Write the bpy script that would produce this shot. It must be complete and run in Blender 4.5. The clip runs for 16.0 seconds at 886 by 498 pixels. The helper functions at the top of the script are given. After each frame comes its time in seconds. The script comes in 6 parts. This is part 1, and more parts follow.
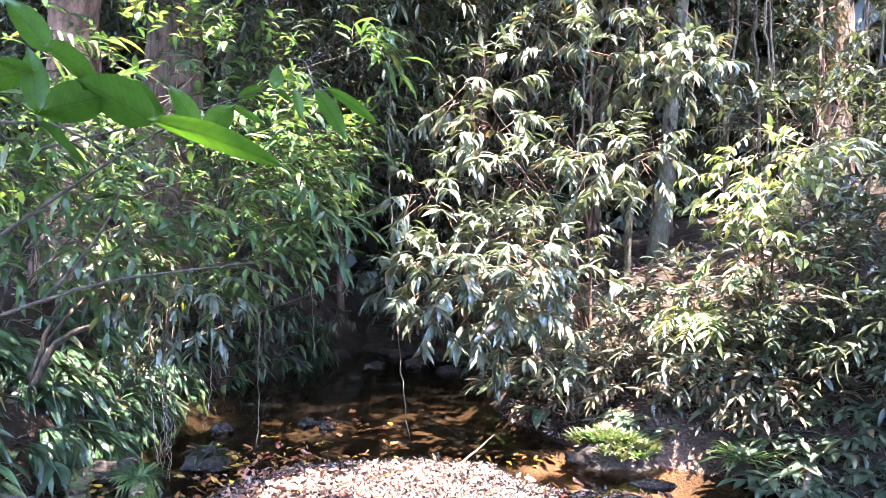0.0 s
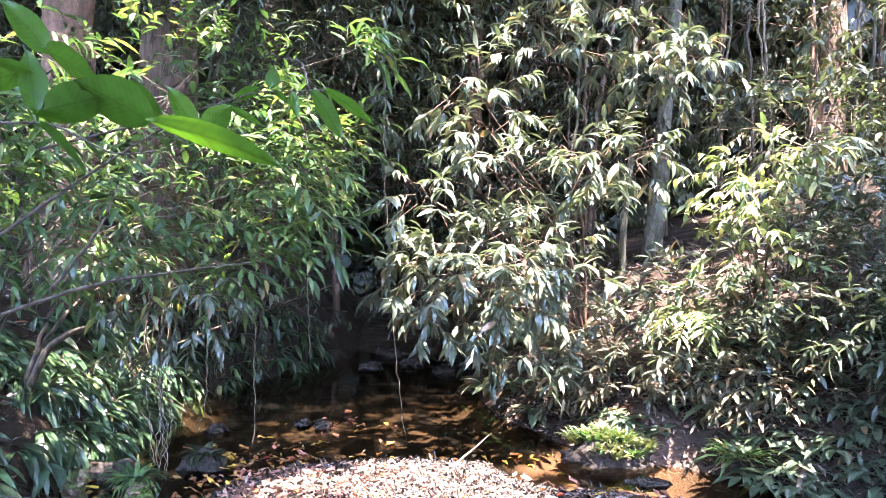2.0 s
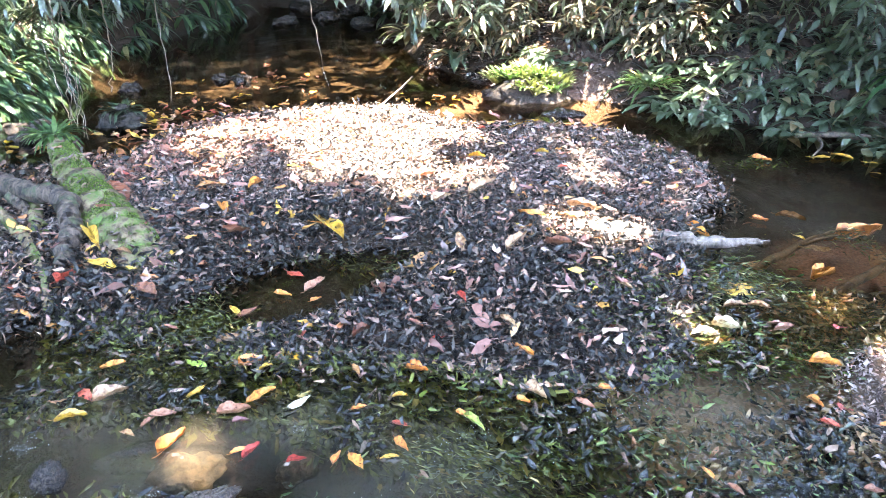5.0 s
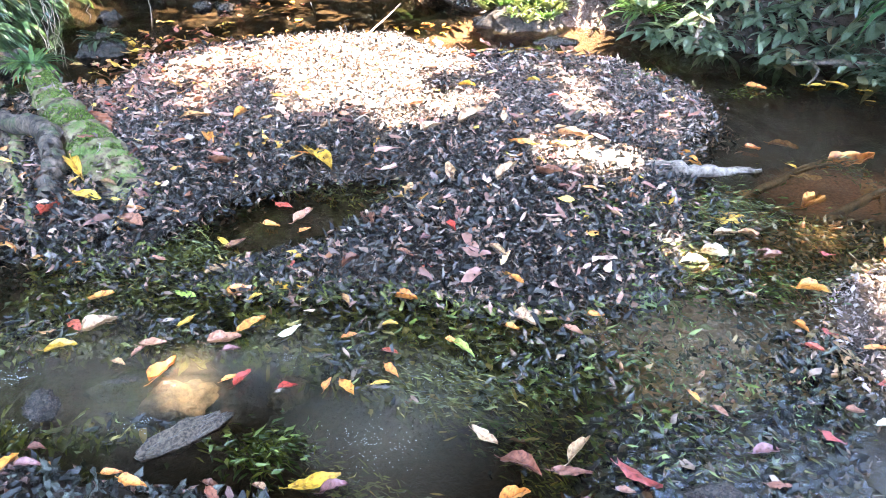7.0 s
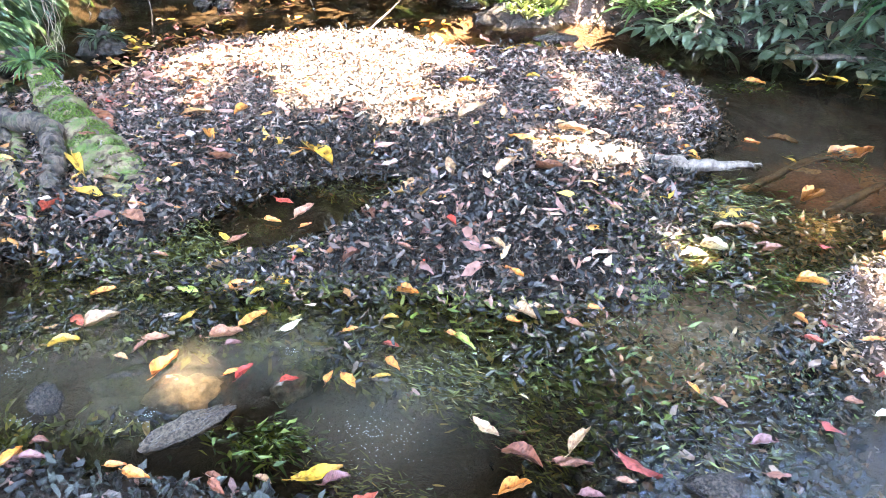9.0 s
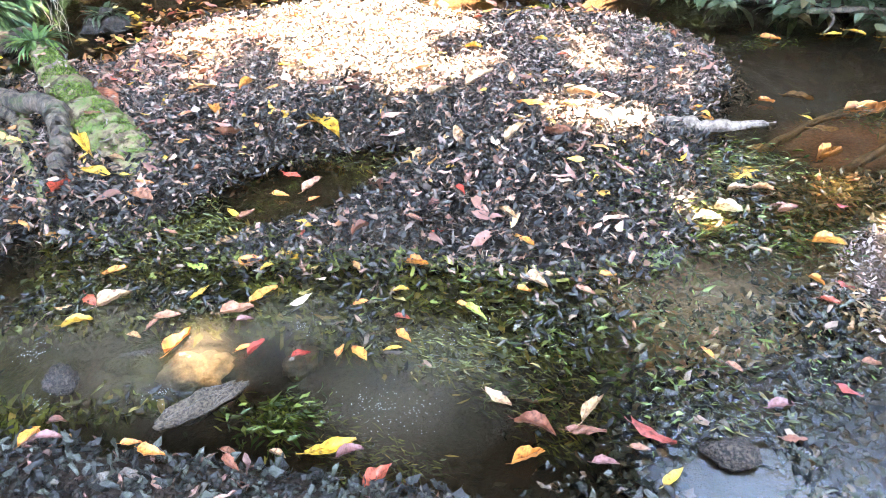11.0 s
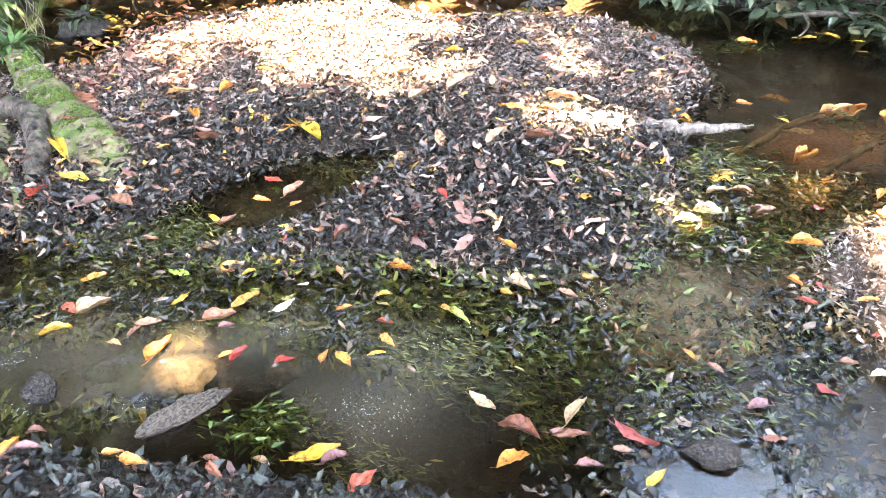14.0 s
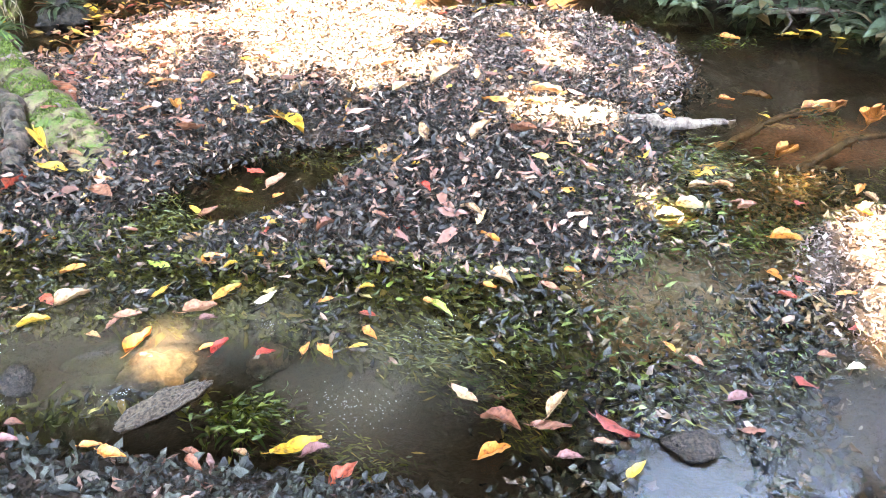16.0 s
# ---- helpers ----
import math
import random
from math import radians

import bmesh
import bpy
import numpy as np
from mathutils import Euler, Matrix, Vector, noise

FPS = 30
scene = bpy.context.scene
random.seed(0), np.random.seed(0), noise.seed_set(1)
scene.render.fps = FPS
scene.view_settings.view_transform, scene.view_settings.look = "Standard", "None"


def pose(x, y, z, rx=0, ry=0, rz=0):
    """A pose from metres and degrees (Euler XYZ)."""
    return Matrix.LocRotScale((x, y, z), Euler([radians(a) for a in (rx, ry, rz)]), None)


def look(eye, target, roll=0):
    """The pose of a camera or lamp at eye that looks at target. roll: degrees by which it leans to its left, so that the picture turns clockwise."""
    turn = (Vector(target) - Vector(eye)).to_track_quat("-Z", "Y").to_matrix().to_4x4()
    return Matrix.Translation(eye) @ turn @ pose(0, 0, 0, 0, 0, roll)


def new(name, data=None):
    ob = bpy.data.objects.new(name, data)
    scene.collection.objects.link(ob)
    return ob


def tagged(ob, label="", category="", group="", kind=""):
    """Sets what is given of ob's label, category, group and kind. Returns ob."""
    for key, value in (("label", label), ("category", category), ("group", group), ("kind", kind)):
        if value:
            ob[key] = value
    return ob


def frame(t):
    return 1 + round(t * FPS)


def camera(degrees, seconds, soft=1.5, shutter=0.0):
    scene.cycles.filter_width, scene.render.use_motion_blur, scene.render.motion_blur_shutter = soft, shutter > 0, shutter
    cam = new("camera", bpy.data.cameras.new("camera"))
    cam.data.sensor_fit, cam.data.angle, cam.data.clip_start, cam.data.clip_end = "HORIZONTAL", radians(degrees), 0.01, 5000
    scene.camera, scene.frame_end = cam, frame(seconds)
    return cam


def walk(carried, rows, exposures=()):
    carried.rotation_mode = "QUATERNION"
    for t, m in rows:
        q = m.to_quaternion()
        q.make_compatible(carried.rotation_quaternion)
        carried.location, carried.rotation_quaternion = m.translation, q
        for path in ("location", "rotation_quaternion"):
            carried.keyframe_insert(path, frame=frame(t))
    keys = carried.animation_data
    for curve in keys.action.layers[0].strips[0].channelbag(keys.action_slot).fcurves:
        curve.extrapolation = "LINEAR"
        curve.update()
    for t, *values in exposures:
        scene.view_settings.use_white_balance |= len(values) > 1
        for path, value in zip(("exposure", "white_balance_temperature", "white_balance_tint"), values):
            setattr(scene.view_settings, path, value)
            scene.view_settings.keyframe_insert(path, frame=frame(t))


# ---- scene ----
cam = camera(63.1, 16.0, soft=0.6)
EXPOSURES = ((0, 5.33, 6400, 26), (2, 5.33, 6500, 26), (3, 5.48, 6900, 29), (4, 5.81, 7300, 26), (4.5, 5.96, 7300, 24), (5, 6.08, 6900, 15), (7.5, 6.2, 7000, 15), (10.5, 6.38, 7800, 15), (12.5, 6.42, 8600, 17), (16, 6.48, 8900, 17))
PATH = [
    (0, (-0.052, -0.017, 1.739), (-0.055, 1.982, 1.698), 1.3),
    (0.5, (-0.049, -0.013, 1.738), (-0.047, 1.987, 1.698), 1.0),
    (1, (-0.053, -0.018, 1.738), (-0.047, 1.981, 1.697), 1.0),
    (1.5, (-0.051, -0.026, 1.738), (-0.048, 1.974, 1.703), 1.1),
    (2, (-0.053, -0.029, 1.736), (-0.043, 1.971, 1.696), 1.1),
    (2.5, (-0.054, -0.032, 1.738), (-0.005, 1.964, 1.623), 1.2),
    (3, (-0.057, -0.04, 1.735), (0.045, 1.946, 1.515), 1.6),
    (3.5, (-0.051, -0.048, 1.678), (0.084, 1.902, 1.256), 0.9),
    (4, (-0.049, -0.057, 1.638), (0.141, 1.837, 1.026), 0.8),
    (4.5, (-0.036, -0.053, 1.604), (0.148, 1.773, 0.809), -0.5),
    (5, (-0.034, -0.059, 1.579), (0.167, 1.707, 0.663), -0.2),
    (5.2, (-0.028, -0.062, 1.575), (0.162, 1.686, 0.622), -0.6),
    (7.3, (-0.025, -0.054, 1.544), (0.189, 1.622, 0.473), -0.1),
    (7.5, (-0.027, -0.055, 1.544), (0.184, 1.62, 0.473), -0.1),
    (8, (-0.028, -0.061, 1.545), (0.184, 1.614, 0.472), -0.1),
    (10.3, (-0.015, -0.076, 1.53), (0.196, 1.597, 0.454), -1.2),
    (10.5, (-0.005, -0.06, 1.539), (0.202, 1.601, 0.445), -1.4),
    (11, (-0.004, -0.052, 1.531), (0.158, 1.58, 0.386), -2.8),
    (11.5, (-0.006, -0.041, 1.528), (0.164, 1.575, 0.361), -3.1),
    (12, (-0.01, -0.042, 1.53), (0.154, 1.586, 0.381), -2.9),
    (12.5, (-0.005, -0.042, 1.533), (0.16, 1.588, 0.387), -3.2),
    (13, (0.003, -0.043, 1.537), (0.181, 1.585, 0.39), -3.6),
    (13.5, (-0.007, -0.049, 1.537), (0.189, 1.583, 0.398), -2.9),
    (14, (-0.008, -0.05, 1.539), (0.205, 1.578, 0.397), -2.2),
    (14.5, (-0.006, -0.053, 1.537), (0.215, 1.576, 0.397), -1.9),
    (15, (-0.008, -0.053, 1.537), (0.24, 1.571, 0.395), -1.2),
    (15.5, (-0.004, -0.052, 1.533), (0.251, 1.569, 0.389), -1.1),
    (16, (-0.002, -0.051, 1.533), (0.251, 1.561, 0.377), -1.1),
]
walk(cam, [(t, look(eye, target, roll)) for t, eye, target, roll in PATH], EXPOSURES)

# ---- light ----
SUN_TO = Vector((0.09, -0.34, 0.93)).normalized()
world = bpy.data.worlds.new("world")
scene.world = world
world.use_nodes = True
wn = world.node_tree
bg = wn.nodes["Background"]
sky = wn.nodes.new("ShaderNodeTexSky")
sky.sky_type = "NISHITA"
sky.sun_disc = False
sky.sun_elevation = math.asin(SUN_TO.z)
sky.sun_rotation = math.atan2(SUN_TO.x, SUN_TO.y)
sky.air_density, sky.dust_density, sky.ozone_density = 1.0, 0.3, 1.0
wn.links.new(sky.outputs[0], bg.inputs[0])
bg.inputs[1].default_value = 0.15
sun = new("sun", bpy.data.lights.new("sun", "SUN"))
sun.data.energy, sun.data.angle, sun.data.color = 2.3, radians(0.8), (1.0, 0.95, 0.86)
sun.matrix_world = look(SUN_TO * 60, (0, 0, 0))

# ---- materials ----


def nodes_of(name):
    m = bpy.data.materials.new(name)
    m.use_nodes = True
    nt = m.node_tree
    return m, nt, nt.nodes["Principled BSDF"], nt.nodes["Material Output"]


def ramp(nt, stops):
    r = nt.nodes.new("ShaderNodeValToRGB")
    while len(r.color_ramp.elements) < len(stops):
        r.color_ramp.elements.new(0.5)
    for e, (p, c) in zip(r.color_ramp.elements, stops):
        e.position, e.color = p, (*c, 1)
    return r


def noise_tex(nt, scale, detail=4.0, rough=0.6, coords="Object"):
    tc = nt.nodes.new("ShaderNodeTexCoord")
    n = nt.nodes.new("ShaderNodeTexNoise")
    n.inputs["Scale"].default_value = scale
    n.inputs["Detail"].default_value = detail
    n.inputs["Roughness"].default_value = rough
    nt.links.new(tc.outputs[coords], n.inputs["Vector"])
    return n


def bump(nt, p, height, strength, distance):
    b = nt.nodes.new("ShaderNodeBump")
    b.inputs["Strength"].default_value = strength
    b.inputs["Distance"].default_value = distance
    nt.links.new(height, b.inputs["Height"])
    nt.links.new(b.outputs[0], p.inputs["Normal"])
    return b


def mixed(nt, a, b, fac, kind="MIX"):
    m = nt.nodes.new("ShaderNodeMix")
    m.data_type, m.blend_type = "RGBA", kind
    for socket, v in ((m.inputs[0], fac), (m.inputs[6], a), (m.inputs[7], b)):
        if isinstance(v, bpy.types.NodeSocket):
            nt.links.new(v, socket)
        elif isinstance(v, (int, float)):
            socket.default_value = v
        else:
            socket.default_value = (*v, 1)
    return m.outputs[2]


def leaf_material(name, stops, rough=0.38, through_light=0.35, glow=(1.2, 1.3, 0.7), scale=45, spots=0.25, per="island", spec=0.5, rub=0.35):
    """Leaf: colour by leaf, mottled by noise, with light coming through the blade."""
    m, nt, p, out = nodes_of(name)
    if per == "island":
        src = nt.nodes.new("ShaderNodeNewGeometry").outputs["Random Per Island"]
    else:
        src = nt.nodes.new("ShaderNodeObjectInfo").outputs["Random"]
    r = ramp(nt, stops)
    nt.links.new(src, r.inputs[0])
    n = noise_tex(nt, scale)
    dark = ramp(nt, [(0.35, (1 - spots,) * 3), (0.65, (1 + spots * 0.3,) * 3)])
    nt.links.new(n.outputs[0], dark.inputs[0])
    col = mixed(nt, r.outputs[0], dark.outputs[0], 1.0, "MULTIPLY")
    nt.links.new(col, p.inputs["Base Color"])
    p.inputs["Roughness"].default_value = rough
    p.inputs["Specular IOR Level"].default_value = spec
    n2 = noise_tex(nt, scale * 2.5)
    bump(nt, p, n2.outputs[0], rub, 0.004)
    tr = nt.nodes.new("ShaderNodeBsdfTranslucent")
    nt.links.new(mixed(nt, col, glow, 1.0, "MULTIPLY"), tr.inputs[0])
    mx = nt.nodes.new("ShaderNodeMixShader")
    mx.inputs[0].default_value = through_light
    nt.links.new(p.outputs[0], mx.inputs[1])
    nt.links.new(tr.outputs[0], mx.inputs[2])
    nt.links.new(mx.outputs[0], out.inputs[0])
    return m


def fallen_material(name, a, b, rough=0.4, light=0.15, glow=(1, 0.9, 0.6), spots=0.9, vein=0.9):
    """A single dead leaf: dark midrib and side veins, blotches, browned spots; lies along its own x."""
    m, nt, p, out = nodes_of(name)
    info = nt.nodes.new("ShaderNodeObjectInfo")
    base = mixed(nt, a, b, info.outputs["Random"])
    tc = nt.nodes.new("ShaderNodeTexCoord")
    sep = nt.nodes.new("ShaderNodeSeparateXYZ")
    nt.links.new(tc.outputs["Object"], sep.inputs[0])
    ay = nt.nodes.new("ShaderNodeMath")
    ay.operation = "ABSOLUTE"
    nt.links.new(sep.outputs[1], ay.inputs[0])
    rib = ramp(nt, [(0.004, (0.78,) * 3), (0.016, (1,) * 3)])
    nt.links.new(ay.outputs[0], rib.inputs[0])
    slant = nt.nodes.new("ShaderNodeMath")
    slant.operation = "MULTIPLY_ADD"
    slant.inputs[1].default_value = -0.9
    nt.links.new(ay.outputs[0], slant.inputs[0])
    nt.links.new(sep.outputs[0], slant.inputs[2])
    rip = nt.nodes.new("ShaderNodeMath")
    rip.operation = "SINE"
    sc = nt.nodes.new("ShaderNodeMath")
    sc.operation = "MULTIPLY"
    sc.inputs[1].default_value = 72.0
    nt.links.new(slant.outputs[0], sc.inputs[0])
    nt.links.new(sc.outputs[0], rip.inputs[0])
    veins = ramp(nt, [(0.0, (1.06,) * 3), (0.8, (1.0,) * 3), (0.97, (vein,) * 3)])
    nt.links.new(rip.outputs[0], veins.inputs[0])
    off = nt.nodes.new("ShaderNodeVectorMath")
    off.operation = "ADD"
    nt.links.new(tc.outputs["Object"], off.inputs[0])
    nt.links.new(info.outputs["Location"], off.inputs[1])
    blot = nt.nodes.new("ShaderNodeTexNoise")
    blot.inputs["Scale"].default_value, blot.inputs["Detail"].default_value = 8.0, 8
    nt.links.new(off.outputs[0], blot.inputs["Vector"])
    br = ramp(nt, [(0.34, (0.3, 0.2, 0.15)), (0.43, (0.72, 0.62, 0.55)), (0.52, (0.98, 0.96, 0.94)), (0.7, (1.1, 1.12, 1.15))])
    nt.links.new(blot.outputs[0], br.inputs[0])
    col = mixed(nt, base, rib.outputs[0], 1.0, "MULTIPLY")
    col = mixed(nt, col, veins.outputs[0], 1.0, "MULTIPLY")
    col = mixed(nt, col, br.outputs[0], spots, "MULTIPLY")
    nt.links.new(col, p.inputs["Base Color"])
    p.inputs["Roughness"].default_value = rough
    bump(nt, p, rip.outputs[0], 1.5 * (1 - vein), 0.02)
    tr = nt.nodes.new("ShaderNodeBsdfTranslucent")
    nt.links.new(mixed(nt, col, glow, 1.0, "MULTIPLY"), tr.inputs[0])
    mx = nt.nodes.new("ShaderNodeMixShader")
    mx.inputs[0].default_value = light
    nt.links.new(p.outputs[0], mx.inputs[1])
    nt.links.new(tr.outputs[0], mx.inputs[2])
    nt.links.new(mx.outputs[0], out.inputs[0])
    return m


def bark_material(name, a, b, scale=9, stretch=0.25, rough=0.85, moss=None, moss_level=0.5, depth=0.02):
    m, nt, p, out = nodes_of(name)
    tc = nt.nodes.new("ShaderNodeTexCoord")
    mp = nt.nodes.new("ShaderNodeMapping")
    mp.inputs["Scale"].default_value = (1, 1, stretch)
    nt.links.new(tc.outputs["Object"], mp.inputs[0])
    n = nt.nodes.new("ShaderNodeTexNoise")
    n.inputs["Scale"].default_value, n.inputs["Detail"].default_value, n.inputs["Roughness"].default_value = scale, 8, 0.68
    nt.links.new(mp.outputs[0], n.inputs["Vector"])
    r = ramp(nt, [(0.4, a), (0.6, b)])
    nt.links.new(n.outputs[0], r.inputs[0])
    col = r.outputs[0]
    if moss:
        k = noise_tex(nt, 11.0, 8, 0.72)
        kr = ramp(nt, [(moss_level - 0.08, (0, 0, 0)), (moss_level + 0.06, (1, 1, 1))])
        nt.links.new(k.outputs[0], kr.inputs[0])
        g = noise_tex(nt, 55.0, 8, 0.8)
        gr = ramp(nt, [(0.3, tuple(c * 0.25 for c in moss)), (0.55, tuple(c * 0.7 for c in moss)), (0.75, moss)])
        nt.links.new(g.outputs[0], gr.inputs[0])
        col = mixed(nt, col, gr.outputs[0], kr.outputs[0])
        n = g
    nt.links.new(col, p.inputs["Base Color"])
    p.inputs["Roughness"].default_value = rough
    bump(nt, p, n.outputs[0], 1.0, depth)
    return m


def ground_material():
    """Mud, soil and sand: dark and wet by the water, drier and redder above."""
    m, nt, p, out = nodes_of("wet_soil")
    n = noise_tex(nt, 3.0, 8, 0.65)
    r = ramp(nt, [(0.3, (0.018, 0.013, 0.010)), (0.5, (0.042, 0.029, 0.021)), (0.72, (0.075, 0.048, 0.032))])
    nt.links.new(n.outputs[0], r.inputs[0])
    n2 = noise_tex(nt, 60.0, 5)
    r2 = ramp(nt, [(0.3, (0.55, 0.55, 0.55)), (0.7, (1.3, 1.3, 1.3))])
    nt.links.new(n2.outputs[0], r2.inputs[0])
    col = r.outputs[0]
    for at, size, tone in (((0.95, 5.3, 0), (1.1, 0.8, 1), (0.2, 0.12, 0.09)), ((2.4, 2.9, 0), (0.5, 0.35, 1), (0.34, 0.155, 0.085)), ((1.15, 1.78, 0), (0.6, 0.3, 1), (0.26, 0.17, 0.11)), ((1.5, 2.6, 0), (0.5, 0.4, 1), (0.28, 0.17, 0.10))):
        mp = nt.nodes.new("ShaderNodeMapping")
        mp.vector_type = "TEXTURE"
        mp.inputs["Location"].default_value, mp.inputs["Scale"].default_value = at, size
        tc = nt.nodes.new("ShaderNodeTexCoord")
        nt.links.new(tc.outputs["Object"], mp.inputs[0])
        patch = nt.nodes.new("ShaderNodeTexGradient")
        patch.gradient_type = "SPHERICAL"
        nt.links.new(mp.outputs[0], patch.inputs[0])
        edge = ramp(nt, [(0.05, (0, 0, 0)), (0.5, (1, 1, 1))])
        nt.links.new(patch.outputs["Fac"], edge.inputs[0])
        col = mixed(nt, col, tone, edge.outputs[0])
    nt.links.new(mixed(nt, col, r2.outputs[0], 1.0, "MULTIPLY"), p.inputs["Base Color"])
    rr = ramp(nt, [(0.35, (0.3,) * 3), (0.65, (0.85,) * 3)])
    nt.links.new(n.outputs[0], rr.inputs[0])
    nt.links.new(rr.outputs[0], p.inputs["Roughness"])
    p.inputs["Specular IOR Level"].default_value = 0.2
    bump(nt, p, n2.outputs[0], 0.8, 0.02)
    return m


def water_material():
    """Shallow, silty water: part clear, part clouded with fine clay, and a mirror at low angles."""
    m, nt, p, out = nodes_of("silty_water")
    nt.nodes.remove(p)
    tc = nt.nodes.new("ShaderNodeTexCoord")
    swirl = noise_tex(nt, 2.6, 3, 0.55)
    away = nt.nodes.new("ShaderNodeVectorMath")
    away.operation = "MULTIPLY_ADD"
    away.inputs[1].default_value = (0.55, 0.45, 0.0)
    nt.links.new(swirl.outputs["Color"], away.inputs[0])
    nt.links.new(tc.outputs["Object"], away.inputs[2])

    def patch(at, size, kind):
        mp = nt.nodes.new("ShaderNodeMapping")
        mp.vector_type = "TEXTURE"
        mp.inputs["Location"].default_value, mp.inputs["Scale"].default_value = (at[0] + 0.27, at[1] + 0.22, 0), (*size, 1)
        nt.links.new(away.outputs[0], mp.inputs[0])
        tex = nt.nodes.new("ShaderNodeTexGradient")
        tex.gradient_type = kind
        nt.links.new(mp.outputs[0], tex.inputs[0])
        return tex.outputs["Fac"]

    n = noise_tex(nt, 1.6, 4, 0.55)
    cloud = ramp(nt, [(0.42, (0.0,) * 3), (0.75, (0.1,) * 3)])
    nt.links.new(n.outputs[0], cloud.inputs[0])
    level = cloud.outputs[0]
    for at, size, much in (((-1.0, 1.85), (0.6, 0.36), 0.35), ((-0.35, 1.8), (0.5, 0.24), 0.5), ((0.05, 1.5), (0.4, 0.34), 0.6), ((-0.75, 1.6), (0.3, 0.2), 0.3), ((1.1, 1.75), (0.6, 0.26), 0.42), ((2.1, 3.3), (0.7, 0.9), 0.1)):
        silty = nt.nodes.new("ShaderNodeMath")
        silty.operation, silty.use_clamp = "MULTIPLY_ADD", True
        silty.inputs[1].default_value = much
        nt.links.new(patch(at, size, "SPHERICAL"), silty.inputs[0])
        nt.links.new(level, silty.inputs[2])
        level = silty.outputs[0]
    clear = nt.nodes.new("ShaderNodeBsdfTransparent")
    clear.inputs[0].default_value = (0.74, 0.68, 0.54, 1)
    silt = nt.nodes.new("ShaderNodeBsdfDiffuse")
    sn = noise_tex(nt, 1.4, 3)
    sr = ramp(nt, [(0.35, (0.045, 0.042, 0.03)), (0.65, (0.11, 0.085, 0.056))])
    nt.links.new(sn.outputs[0], sr.inputs[0])
    nt.links.new(sr.outputs[0], silt.inputs[0])
    body = nt.nodes.new("ShaderNodeMixShader")
    nt.links.new(level, body.inputs[0])
    nt.links.new(clear.outputs[0], body.inputs[1])
    nt.links.new(silt.outputs[0], body.inputs[2])
    gl = nt.nodes.new("ShaderNodeBsdfGlossy")
    gl.inputs["Roughness"].default_value = 0.02
    rip = noise_tex(nt, 9.0, 3, 0.5)
    b = nt.nodes.new("ShaderNodeBump")
    b.inputs["Strength"].default_value, b.inputs["Distance"].default_value = 0.16, 0.006
    nt.links.new(rip.outputs[0], b.inputs["Height"])
    fine = noise_tex(nt, 36.0, 2, 0.5)
    b2 = nt.nodes.new("ShaderNodeBump")
    b2.inputs["Distance"].default_value = 0.011
    nt.links.new(patch((1.4, 1.38), (1.0, 0.6), "SPHERICAL"), b2.inputs["Strength"])
    nt.links.new(fine.outputs[0], b2.inputs["Height"])
    nt.links.new(b.outputs[0], b2.inputs["Normal"])
    nt.links.new(b2.outputs[0], gl.inputs["Normal"])
    fr = nt.nodes.new("ShaderNodeFresnel")
    fr.inputs["IOR"].default_value = 1.33
    nt.links.new(b2.outputs[0], fr.inputs["Normal"])
    top = nt.nodes.new("ShaderNodeMixShader")
    nt.links.new(fr.outputs[0], top.inputs[0])
    nt.links.new(body.outputs[0], top.inputs[1])
    nt.links.new(gl.outputs[0], top.inputs[2])
    nt.links.new(top.outputs[0], out.inputs[0])
    return m


TINTS = [(0.0, (0.16, 0.06, 0.03)), (0.25, (0.40, 0.15, 0.05)), (0.5, (0.55, 0.26, 0.07)), (0.72, (0.66, 0.42, 0.06)), (0.86, (0.45, 0.24, 0.18)), (1.0, (0.5, 0.07, 0.04))]
COLOURLEAF = leaf_material("coloured_dead_leaf", TINTS, 0.42, 0.12, (1.1, 0.9, 0.5))
GROUND, WATER = ground_material(), water_material()
FRESH = leaf_material("fresh_leaf", [(0.0, (0.036, 0.072, 0.030)), (0.5, (0.066, 0.122, 0.045)), (0.9, (0.13, 0.21, 0.07)), (1.0, (0.25, 0.22, 0.07))], 0.3, 0.4, (1.25, 1.4, 0.6))
DEEP = leaf_material("deep_green_leaf", [(0.0, (0.026, 0.038, 0.022)), (0.6, (0.052, 0.070, 0.038)), (1.0, (0.10, 0.12, 0.06))], 0.34, 0.28)
# Grey-green leaf, made more neutral to carry some sunlit gloss in its colour.
GREY = leaf_material("grey_green_leaf", [(0.0, (0.060, 0.078, 0.052)), (0.6, (0.100, 0.124, 0.082)), (0.94, (0.15, 0.175, 0.115)), (1.0, (0.27, 0.15, 0.07))], 0.28, 0.25, (1.1, 1.2, 0.65), spec=0.85)
YOUNG = leaf_material("young_leaf", [(0.0, (0.12, 0.175, 0.07)), (0.7, (0.21, 0.26, 0.12)), (1.0, (0.32, 0.30, 0.14))], 0.36, 0.35, (1.1, 1.15, 0.6))
FARLEAF = leaf_material("far_leaf", [(0.0, (0.020, 0.030, 0.018)), (0.6, (0.042, 0.056, 0.03)), (0.95, (0.085, 0.10, 0.042)), (1.0, (0.16, 0.15, 0.05))], 0.42, 0.22, scale=12)
MOSSLEAF = leaf_material("moss_leaflet", [(0.0, (0.03, 0.05, 0.006)), (0.6, (0.08, 0.13, 0.014)), (1.0, (0.16, 0.22, 0.03))], 0.6, 0.25)
STRAP = leaf_material("strap_leaf", [(0.0, (0.035, 0.085, 0.035)), (0.6, (0.055, 0.13, 0.05)), (0.95, (0.10, 0.20, 0.06)), (1.0, (0.3, 0.27, 0.12))], 0.27, 0.22, spec=0.8)
